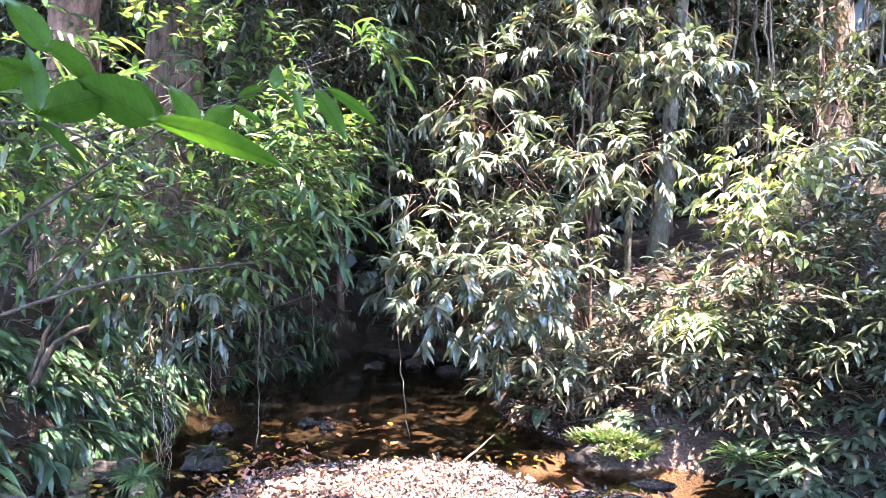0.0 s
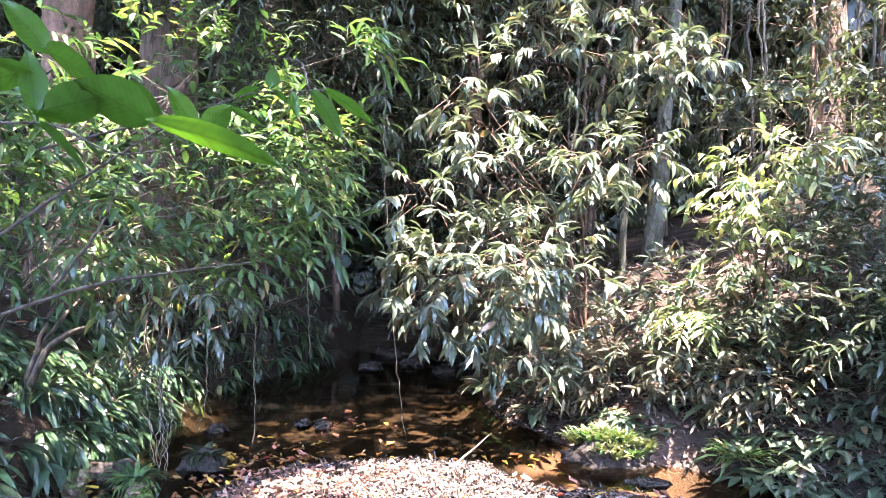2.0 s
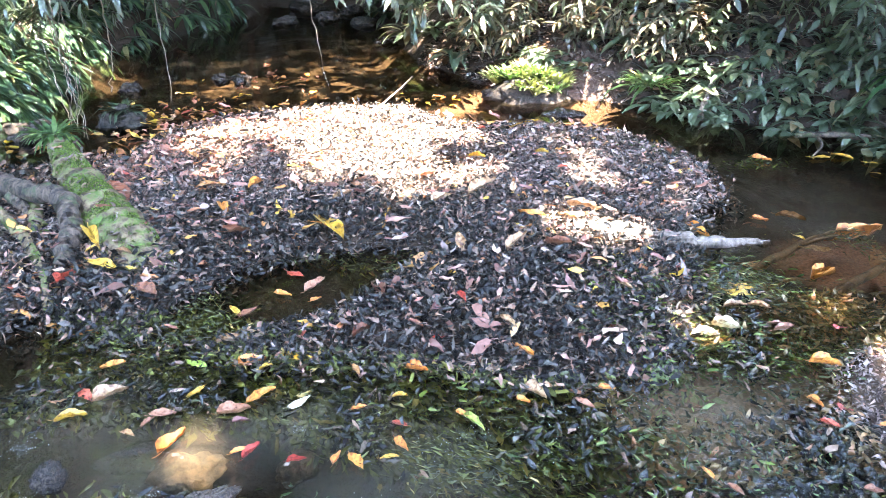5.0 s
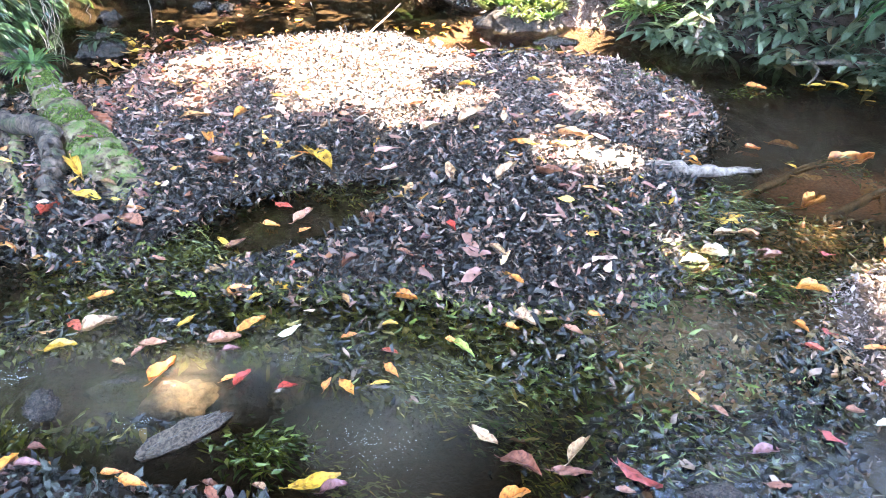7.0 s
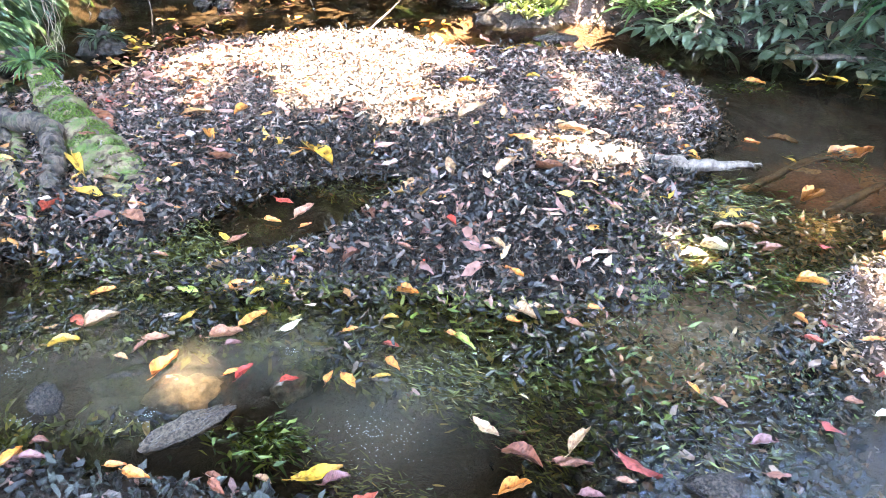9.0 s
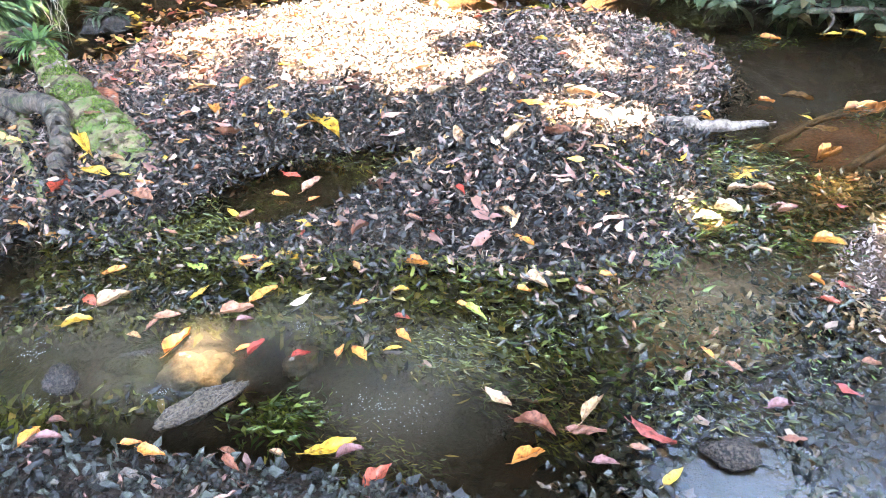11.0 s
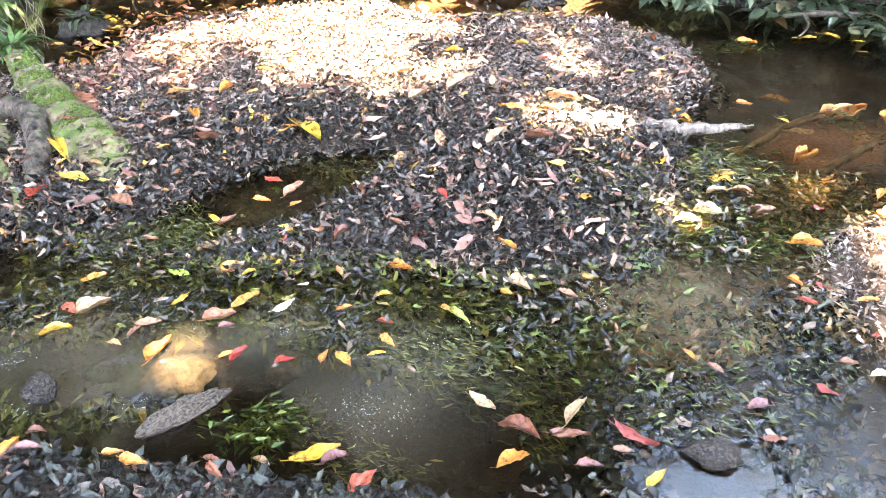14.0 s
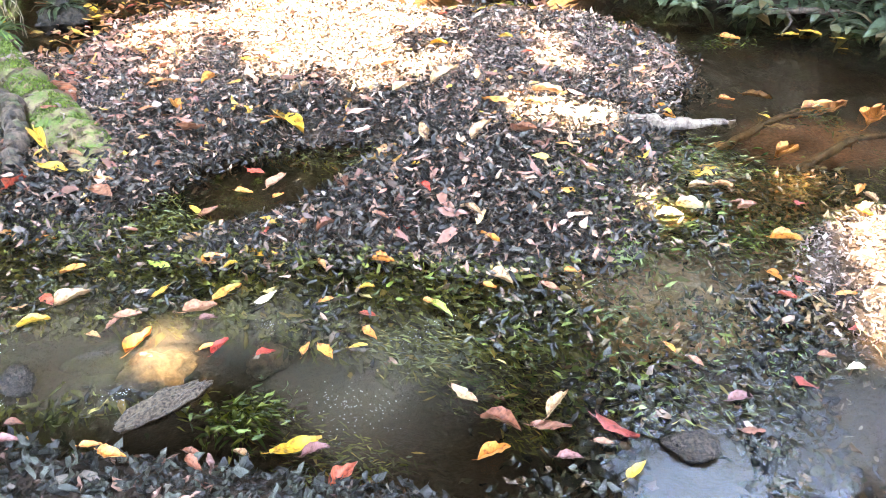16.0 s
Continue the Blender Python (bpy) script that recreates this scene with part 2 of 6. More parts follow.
GRASS = leaf_material("light_grass_blade", [(0.0, (0.09, 0.11, 0.045)), (0.7, (0.17, 0.19, 0.085)), (1.0, (0.30, 0.27, 0.14))], 0.5, 0.25)
WEED = leaf_material("water_weed_leaf", [(0.0, (0.014, 0.016, 0.007)), (0.4, (0.05, 0.056, 0.018)), (0.75, (0.125, 0.135, 0.036)), (0.93, (0.2, 0.22, 0.05)), (1.0, (0.44, 0.31, 0.11))], 0.4, 0.15, rub=0.7)
BRIGHTWEED = leaf_material("bright_water_weed", [(0.0, (0.02, 0.036, 0.010)), (0.5, (0.07, 0.105, 0.02)), (1.0, (0.18, 0.22, 0.045))], 0.32, 0.25)
SCRUB = leaf_material("withered_leaf", [(0.0, (0.06, 0.06, 0.035)), (0.5, (0.105, 0.10, 0.06)), (0.85, (0.18, 0.15, 0.095)), (1.0, (0.30, 0.17, 0.10))], 0.4, 0.2, (1.1, 1.0, 0.7))
# Near-black stops partly hold the shade between leaves, grey ones the sky sheen.
WETLEAF = leaf_material("wet_dead_leaf", [(0.0, (0.002, 0.002, 0.002)), (0.45, (0.007, 0.0065, 0.0055)), (0.62, (0.062, 0.057, 0.049)), (0.78, (0.11, 0.092, 0.075)), (0.88, (0.18, 0.115, 0.082)), (0.95, (0.28, 0.145, 0.10)), (1.0, (0.40, 0.28, 0.19))], 0.38, 0.03, (1, 0.8, 0.6), scale=70, spec=0.34, rub=0.7)
SHINYLEAF = leaf_material("drenched_dead_leaf", [(0.0, (0.004, 0.005, 0.004)), (0.55, (0.016, 0.018, 0.013)), (0.8, (0.05, 0.055, 0.035)), (0.93, (0.12, 0.075, 0.05)), (1.0, (0.30, 0.19, 0.13))], 0.2, 0.03, (1, 0.8, 0.6), scale=80, spec=0.55, rub=0.8)
NEARLEAF = leaf_material("dull_grey_green_dead_leaf", [(0.0, (0.004, 0.004, 0.003)), (0.4, (0.014, 0.015, 0.013)), (0.7, (0.040, 0.045, 0.034)), (0.88, (0.082, 0.086, 0.064)), (0.95, (0.14, 0.06, 0.045)), (1.0, (0.32, 0.17, 0.12))], 0.45, 0.05, (1, 0.9, 0.7), scale=90, spec=0.5, rub=0.9)
TANLEAF = leaf_material("sunken_tan_leaf", [(0.0, (0.05, 0.04, 0.018)), (0.4, (0.14, 0.10, 0.04)), (0.75, (0.29, 0.185, 0.08)), (1.0, (0.36, 0.165, 0.08))], 0.45, 0.1, (1, 0.9, 0.6), rub=0.6)
# Dry leaf tones, paled further so that the sun patch turns whiter.
DRYLEAF = leaf_material("dry_dead_leaf", [(0.0, (0.04, 0.028, 0.023)), (0.35, (0.14, 0.096, 0.08)), (0.8, (0.35, 0.285, 0.245)), (1.0, (0.40, 0.20, 0.13))], 0.6, 0.1, (1, 0.8, 0.6))
PINKLEAF = leaf_material("pinkish_dead_leaf", [(0.0, (0.12, 0.05, 0.035)), (0.5, (0.28, 0.13, 0.095)), (0.85, (0.42, 0.23, 0.17)), (1.0, (0.5, 0.33, 0.22))], 0.45, 0.1, (1, 0.8, 0.6))
FROTH, ft, fp, fo = nodes_of("froth")
fp.inputs["Base Color"].default_value, fp.inputs["Roughness"].default_value, fp.inputs["Transmission Weight"].default_value = (0.85, 0.88, 0.9, 1), 0.08, 0.3
TRUNK_RED = bark_material("red_brown_bark", (0.11, 0.055, 0.036), (0.31, 0.17, 0.11), 12, 0.6, moss=(0.22, 0.21, 0.15), moss_level=0.68)
TRUNK_DARK = bark_material("dark_ridged_bark", (0.05, 0.03, 0.021), (0.19, 0.115, 0.075), 14, 0.12)
TRUNK_PALE = bark_material("pale_lichen_bark", (0.07, 0.058, 0.042), (0.20, 0.17, 0.13), 10, 0.4, moss=(0.10, 0.13, 0.04), moss_level=0.56)
TWIG = bark_material("twig_bark", (0.04, 0.03, 0.022), (0.12, 0.09, 0.06), 30, 0.5)
VINE = bark_material("vine_bark", (0.11, 0.08, 0.055), (0.26, 0.20, 0.15), 40, 0.4)
MOSSLOG = bark_material("mossy_log_wood", (0.08, 0.05, 0.028), (0.34, 0.24, 0.14), 22, 1.0, moss=(0.12, 0.20, 0.03), moss_level=0.52, depth=0.012)
DEADWOOD = bark_material("weathered_branch_wood", (0.012, 0.008, 0.006), (0.115, 0.08, 0.055), 34, 0.7, moss=(0.06, 0.085, 0.025), moss_level=0.6, depth=0.006)
DRIFT = bark_material("pale_driftwood", (0.08, 0.06, 0.045), (0.25, 0.195, 0.15), 26, 0.8)
SUNKWOOD = bark_material("sunken_wood", (0.10, 0.05, 0.02), (0.27, 0.145, 0.06), 10, 0.7, 0.6)
STONE = bark_material("dark_wet_stone", (0.010, 0.007, 0.005), (0.05, 0.036, 0.027), 110, 1.0, 0.12, depth=0.012)
ROOTS = bark_material("dark_root_mud", (0.010, 0.008, 0.006), (0.05, 0.036, 0.026), 34, 1.0, 0.95, depth=0.02)
# Brown stone; its pale flecks also imitate glints on a sunlit top.
PITTED = bark_material("pitted_brown_stone", (0.015, 0.010, 0.008), (0.19, 0.14, 0.10), 120, 1.0, 0.3, depth=0.02)

# ---- mesh helpers ----


def raw_mesh(name, verts, tris, material, smooth=True):
    """A mesh from arrays of corners and triangles."""
    verts, tris = np.asarray(verts, np.float32), np.asarray(tris, np.int32)
    me = bpy.data.meshes.new(name)
    me.vertices.add(len(verts))
    me.vertices.foreach_set("co", verts.ravel())
    me.loops.add(tris.size)
    me.loops.foreach_set("vertex_index", tris.ravel())
    me.polygons.add(len(tris))
    me.polygons.foreach_set("loop_start", np.arange(0, tris.size, 3, dtype=np.int32))
    me.polygons.foreach_set("use_smooth", np.full(len(tris), smooth))
    me.update(calc_edges=True)
    me.validate()
    me.materials.append(material)
    return me


def unit(a):
    return a / np.maximum(np.linalg.norm(a, axis=-1, keepdims=True), 1e-9)


def joined(parts):
    vs, ts, k = [], [], 0
    for v, t in parts:
        vs.append(v)
        ts.append(t + k)
        k += len(v)
    return np.concatenate(vs), np.concatenate(ts)


def blades(base, way, up, length, width, droop, fold=0.12, stations=(0.12, 0.38, 0.7), profile=(0.55, 1.0, 0.6), curl=0.0, rag=None):
    """Many leaf blades at once: a pointed outline, folded along the midrib, bending down towards the tip."""
    n = len(base)
    way = unit(way)
    side = unit(np.cross(way, up))
    top = np.cross(side, way)
    length, width, droop = (np.broadcast_to(np.asarray(a, float), (n,))[:, None] for a in (length, width, droop))
    cols = [base]
    for u, w in zip(stations, profile):
        mid = base + way * length * u - top * droop * length * u * u
        lift = top * width * w * fold + top * curl * width * math.sin(u * 9.0)
        a, b = (1.0, 1.0) if rag is None else (rag.uniform(0.35, 1.3, (n, 1)), rag.uniform(0.35, 1.3, (n, 1)))
        cols += [mid + side * width * w * 0.5 * a + lift, mid, mid - side * width * w * 0.5 * b + lift]
    cols.append(base + way * length * (1 - 0.3 * np.abs(droop)) - top * droop * length)
    k = len(cols)
    verts = np.stack(cols, 1).reshape(-1, 3)
    f = [(0, 1, 2), (0, 2, 3)]
    for s in range(len(stations) - 1):
        a = 1 + 3 * s
        f += [(a, a + 3, a + 4), (a, a + 4, a + 1), (a + 1, a + 4, a + 5), (a + 1, a + 5, a + 2)]
    a = k - 4
    f += [(a, k - 1, a + 1), (a + 1, k - 1, a + 2)]
    tris = (np.array(f)[None] + (np.arange(n) * k)[:, None, None]).reshape(-1, 3)
    return verts, tris


def tubes(lines, radii, sides=5):
    """Tubes along lines (n, points, 3) with radii (n, points)."""
    lines, radii = np.asarray(lines, float), np.asarray(radii, float)
    n, m, _ = lines.shape
    tan = unit(np.gradient(lines, axis=1))
    ref = np.where(np.abs(tan[..., 2:]) > 0.9, np.array([1.0, 0, 0]), np.array([0, 0, 1.0]))
    a = unit(np.cross(tan, ref))
    b = np.cross(tan, a)
    ang = np.arange(sides) * 2 * math.pi / sides
    ring = lines[:, :, None] + radii[:, :, None, None] * (a[:, :, None] * np.cos(ang)[:, None] + b[:, :, None] * np.sin(ang)[:, None])
    verts = ring.reshape(-1, 3)
    f = []
    for i in range(m - 1):
        for j in range(sides):
            q = (j + 1) % sides
            f += [(i * sides + j, i * sides + q, (i + 1) * sides + q), (i * sides + j, (i + 1) * sides + q, (i + 1) * sides + j)]
    for j in range(1, sides - 1):
        f += [(0, j + 1, j), ((m - 1) * sides, (m - 1) * sides + j, (m - 1) * sides + j + 1)]
    tris = (np.array(f)[None] + (np.arange(n) * m * sides)[:, None, None]).reshape(-1, 3)
    return verts, tris


def bent(points, steps=16, wobble=0.0, seed=0):
    """A smooth line through points."""
    p = np.asarray(points, float)
    d = np.r_[0, np.cumsum(np.linalg.norm(np.diff(p, axis=0), axis=1))]
    q = np.concatenate([[2 * p[0] - p[1]], p, [2 * p[-1] - p[-2]]])
    out = []
    for s in np.linspace(0, d[-1], steps):
        i = min(np.searchsorted(d, s, "right") - 1, len(p) - 2)
        t = (s - d[i]) / max(d[i + 1] - d[i], 1e-9)
        a, b, c, e = q[i], q[i + 1], q[i + 2], q[i + 3]
        out.append(0.5 * (2 * b + (c - a) * t + (2 * a - 5 * b + 4 * c - e) * t * t + (3 * b - a - 3 * c + e) * t ** 3))
    out = np.array(out)
    if wobble:
        g = np.random.default_rng(seed)
        w = g.normal(0, wobble, out.shape)
        w[0] = w[-1] = 0
        out += w
    return out


def thing(name, at, label, category, group="", kind=""):
    ob = new(name)
    ob.location = at
    ob.empty_display_size = 0.1
    return tagged(ob, label, category, group, kind)


def part(name, mesh, parent, label=""):
    """A mesh in world places, hung under its thing."""
    ob = new(name, mesh)
    ob.parent = parent
    p = parent
    off = Vector((0, 0, 0))
    while p:
        off += p.location
        p = p.parent
    ob.matrix_parent_inverse = Matrix.Translation(-off)
    if label:
        ob["label"] = label
    return ob


def limb(name, points, r0, r1, material, parent, label="", steps=14, sides=8, wobble=0.0, seed=0, flare=0.0, lumps=0.0, grit=0.0, flat=1.0):
    line = bent(points, steps, wobble, seed)
    u = np.linspace(0, 1, steps)
    r = r0 + (r1 - r0) * u + flare * np.exp(-u * 9)
    if lumps:
        r = r * (1 + np.random.default_rng(seed + 5).normal(0, lumps, steps))
    v, t = tubes(line[None], r[None], sides)
    core = np.repeat(line, sides, 0)
    v = core + (v - core) * np.array([1, 1, flat])
    if lumps:
        v = v + np.random.default_rng(seed + 9).normal(0, lumps * r.mean() * 0.35, v.shape)
    if grit:
        v = v + np.random.default_rng(seed + 3).normal(0, grit, v.shape)
    return part(name, raw_mesh(name, v, t, material), parent, label)


# ---- the lie of the land (water stands at z = 0) ----
LEFT_FOOT = ((-5, 0, 2, 3, 4.5, 5.7, 7.4, 8.5, 9.6, 11, 14, 40), (-3.3, -3.0, -2.8, -2.7, -2.55, -2.55, -2.7, -2.1, -1.45, -1.2, -1.5, -5))
RIGHT_FOOT = ((-5, 0, 2, 3.5, 4.1, 4.5, 4.83, 5.3, 5.7, 6.8, 8, 9.4, 11, 14, 40), (4.4, 4.2, 4.0, 3.7, 3.4, 3.0, 2.5, 2.0, 1.3, 0.6, 0.4, 0.2, 0.0, 0.3, 3))


def waves(x, y, f, seed):
    g = np.random.default_rng(seed)
    z = np.zeros(np.shape(x))
    for i in range(7):
        a, k, ph = g.uniform(0, 6.28), f * g.uniform(0.6, 1.8), g.uniform(0, 6.28)
        z = z + np.sin((x * math.cos(a) + y * math.sin(a)) * k + ph) / 7
    return z


def step(a, b, x):
    t = np.clip((x - a) / (b - a), 0, 1)
    return t * t * (3 - 2 * t)


def bar_level(x, y):
    """1 in the middle of the leaf bar, 0 at its edge."""
    wob = 0.16 * waves(x, y, 3.5, 3)
    d = np.sqrt(((x - 0.08) / 1.9) ** 2 + ((y - 3.72) / 1.8) ** 2) + wob
    bite = 0.7 * step(4.5, 4.95, y) * step(0.3, 0.75, x)
    return 1 - d - bite


def height(x, y):
    x, y = np.asarray(x, float), np.asarray(y, float)
    left, right = np.interp(y, *LEFT_FOOT), np.interp(y, *RIGHT_FOOT)
    w1, w2 = waves(x, y, 2.2, 1), waves(x, y, 9.0, 2)
    z = -0.2 + 0.06 * w1 + 0.02 * w2
    z = np.maximum(z, -0.2 + 0.265 * step(-0.34, 0.26, bar_level(x, y)) + 0.02 * w2)
    pool = np.exp(-(((x + 0.33) / 0.37) ** 2 + ((y - 2.68) / 0.28) ** 2))
    pool = pool + 0.8 * np.exp(-(((x + 0.66) / 0.2) ** 2 + ((y - 2.5) / 0.15) ** 2)) + 0.5 * np.exp(-(((x - 0.05) / 0.32) ** 2 + ((y - 2.9) / 0.15) ** 2))
    z = z - 0.2 * np.minimum(pool, 1.1)
    flat = step(-1.25, -1.55, x) * step(4.9, 4.2, y) * step(1.9, 2.4, y)
    z = np.maximum(z, -0.2 + 0.24 * flat + 0.02 * w2)
    near = step(0.02, -0.12, y - (1.33 - 0.32 * (x + 0.5)))
    z = np.maximum(z, -0.2 + 0.235 * near * step(0.6, 0.0, x) + 0.015 * w2)
    wet = step(1.65, 1.2, y) * step(0.15, 0.6, x)
    z = np.maximum(z, -0.2 + 0.125 * wet + 0.025 * w2)
    sand = np.exp(-(((x - 2.05) / 0.8) ** 2 + ((y - 1.52) / 0.72) ** 2))
    z = np.maximum(z, -0.2 + 0.31 * sand + 0.015 * w2)
    shallow = np.exp(-(((x - 1.2) / 0.55) ** 2 + ((y - 2.1) / 0.5) ** 2))
    z = np.maximum(z, -0.2 + 0.14 * shallow + 0.02 * w2)
    spit = np.exp(-(((x - 1.2) / 0.5) ** 2 + ((y - 6.2) / 0.45) ** 2))
    z = np.maximum(z, -0.2 + 0.3 * spit + 0.02 * w2)
    up = step(9.6, 11.0, y)
    z = np.maximum(z, -0.2 + 0.3 * up + 0.08 * w1 * up)
    for d, lift, slow in ((left - x, 1.25, 0.75), (x - right, 1.15, 0.9)):
        o = np.clip(d, 0, None)
        bank = lift * (1 - np.exp(-o / slow)) + 0.22 * np.clip(o - 0.8, 0, 14) + 0.02 * np.clip(o, 0, 60)
        bank = bank + (0.12 * w1 + 0.035 * w2) * step(0.0, 0.8, o)
        z = np.where(d > -0.35, np.maximum(z, -0.2 + 0.24 * step(-0.35, 0.05, d) + bank), z)
    return z


def ground_z(x, y):
    return float(height(np.array([x]), np.array([y]))[0])


def axis(lo, hi, pitch, far):
    core = list(np.arange(lo, hi + pitch, pitch))
    out, s, v = [], pitch, core[-1]
    while v < far:
        s *= 1.22
        v += s
        out.append(v)
    neg, s, v = [], pitch, core[0]
    while v > -far:
        s *= 1.22
        v -= s
        neg.append(v)
    return np.array(neg[::-1] + core + out)


def grid_mesh(name, xs, ys, zf, material):
    gx, gy = np.meshgrid(xs, ys)
    v = np.stack([gx, gy, zf(gx, gy)], -1).reshape(-1, 3)
    nx, ny = len(xs), len(ys)
    i = (np.arange(ny - 1)[:, None] * nx + np.arange(nx - 1)[None]).ravel()
    t = np.concatenate([np.stack([i, i + 1, i + nx + 1], 1), np.stack([i, i + nx + 1, i + nx], 1)])
    return raw_mesh(name, v, t, material)


tagged(new("ground", grid_mesh("ground", axis(-4.2, 4.6, 0.05, 1500), axis(0.2, 11.5, 0.05, 1500), height, GROUND)),
       "dark wet mud and soil of a forest stream bed and its banks", "ground", kind="structure")
tagged(new("water", grid_mesh("water", np.arange(-4.6, 5.1, 0.4), np.arange(-4, 15, 0.4), lambda a, b: a * 0, WATER)),
       "shallow brown silty stream water, still and reflecting the trees", "water", kind="structure")

# ---- plants ----


def in_blob(g, blob, n, shell=0.5):
    cx, cy, cz, rx, ry, rz = blob[:6]
    d = unit(g.normal(0, 1, (n, 3)))
    r = g.uniform(shell ** 3, 1, (n, 1)) ** (1 / 3)
    return np.array([cx, cy, cz]) + d * r * np.array([rx, ry, rz]), d


def sprays(g, start, way, length, per, leaf, width, sag=0.35, hang=0.5, droop=0.35, tip_only=False, splay=0.9, thick=0.004, simple=False):
    """Leafy twigs: leaves in two rows along arching twigs. Returns leaf arrays and twig arrays."""
    n = len(start)
    way = unit(way)
    length = np.broadcast_to(np.asarray(length, float), (n,))[:, None]
    down = np.array([0, 0, -1.0])
    us = np.linspace(0.55 if tip_only else 0.18, 1.0, per)
    side = unit(np.cross(way, np.array([0, 0, 1.0])) + 1e-6)
    base, dirs, ups = [], [], []
    for j, u in enumerate(us):
        p = start + way * length * u + down * sag * length * u * u
        tan = unit(way + down * 2 * sag * u)
        s = side * (splay if j % 2 else -splay) * (1.0 if u < 0.97 else 0.15)
        d = unit(tan * 0.75 + s + down * hang + g.normal(0, 0.36, (n, 3)))
        base.append(p)
        dirs.append(d)
        ups.append(unit(np.array([0, 0, 1.0]) + g.normal(0, 0.28, (n, 3))))
    base, dirs, ups = (np.concatenate(a) for a in (base, dirs, ups))
    k = len(base)
    sz = g.uniform(0.7, 1.2, k)
    leaves = blades(base, dirs, ups, leaf * sz, width * sz * g.uniform(0.85, 1.15, k), droop * g.uniform(0.4, 1.5, k), **({"stations": (0.3, 0.68), "profile": (1.0, 0.72)} if simple else {}))
    q = np.array([0, 0.5, 1.0])
    lines = start[:, None] + way[:, None] * length[:, None] * q[:, None] + down * (sag * length[:, None] * q[:, None] ** 2)
    twigs = tubes(lines, np.broadcast_to(thick * np.array([1, 0.75, 0.3]), (n, 3)), 3)
    return leaves, twigs


def leafy(name, base, blobs, material, label, category, seed, trunk_mat=TWIG, leaf=0.12, width=0.035, length=0.35, per=8, sag=0.35,
          hang=0.5, droop=0.35, out=0.8, lean=(0, 0, 0), trunk_r=0.03, group="", tip_only=False, splay=0.9, stem=True, shell=0.5, fork=0.45, simple=False, stems=99):
    """A shrub or tree: stem and limbs to each mass of foliage, twigs, leaves."""
    g = np.random.default_rng(seed)
    top = thing(name, base, label, category, group)
    b = np.array(base, float)
    ls, tw = [], []
    for i, blob in enumerate(blobs):
        n = blob[6]
        p, d = in_blob(g, blob, n, shell)
        c = np.array(blob[:3])
        w = unit(d * out + g.normal(0, 0.45, (n, 3)) + np.array(lean))
        a, t = sprays(g, p, w, length * g.uniform(0.6, 1.25, n), per, leaf, width, sag, hang, droop, tip_only, splay, simple=simple)
        ls.append(a)
        tw.append(t)
        k = max(3, n // 9)
        pick = p[g.permutation(n)[:k]]
        mid = (pick + c) / 2 + g.normal(0, 0.04, (k, 3)) + np.array([0, 0, 0.05])
        lines = np.stack([np.repeat(c[None], k, 0), mid, pick], 1)
        tw.append(tubes(lines, np.broadcast_to(np.array([0.4, 0.28, 0.15]) * trunk_r * 0.5, (k, 3)), 4))
        if stem and i < stems:
            f = b * (1 - fork) + c * fork
            f[:2] = b[:2] + (c[:2] - b[:2]) * fork * 0.5
            limb("limb" if i else "trunk", [b - np.array([0, 0, 0.08]), f, c], trunk_r * (1 if i == 0 else 0.6), trunk_r * 0.25, trunk_mat, top, steps=12, sides=7, wobble=trunk_r * 0.35, seed=seed + i)
    part("twig_growth", raw_mesh("twig_growth", *joined(tw), trunk_mat), top)["kind"] = "stuff"
    part("crown", raw_mesh("crown", *joined(ls), material), top)
    return top


# Small tree leaning over the water, whose outer leaves stand in the sun
leafy("overhanging_tree", (1.45, 7.3, 0.7), [
    (0.15, 6.05, 1.38, 0.66, 0.55, 0.40, 105), (0.62, 6.1, 1.62, 0.42, 0.4, 0.2, 26), (1.1, 6.4, 1.35, 0.3, 0.35, 0.2, 18),
    (0.35, 5.9, 1.2, 0.36, 0.35, 0.14, 30), (-0.15, 6.2, 2.05, 0.28, 0.35, 0.16, 16), (0.45, 6.4, 2.25, 0.42, 0.4, 0.14, 22),
    (0.25, 6.5, 3.05, 0.34, 0.4, 0.24, 22), (0.4, 6.5, 2.65, 0.25, 0.3, 0.2, 16), (1.2, 6.7, 2.5, 0.3, 0.3, 0.1, 10),
    (1.0, 6.9, 3.5, 0.5, 0.5, 0.22, 24), (1.75, 7.0, 3.45, 0.45, 0.5, 0.2, 20), (0.75, 5.95, 0.78, 0.25, 0.25, 0.1, 7), (1.9, 7.2, 4.3, 0.9, 0.7, 0.4, 40), (0.9, 7.2, 4.4, 0.8, 0.7, 0.4, 36), (2.25, 6.9, 3.42, 0.45, 0.4, 0.12, 26), (1.4, 6.4, 2.45, 0.42, 0.4, 0.1, 30)],
    GREY, "small tree leaning over the stream, drooping glossy grey-green leaves in sunlight", "tree", 11, TRUNK_DARK,
    leaf=0.165, width=0.043, length=0.34, per=11, sag=0.15, hang=0.16, droop=0.45, trunk_r=0.03, tip_only=True, splay=1.0, stems=9)

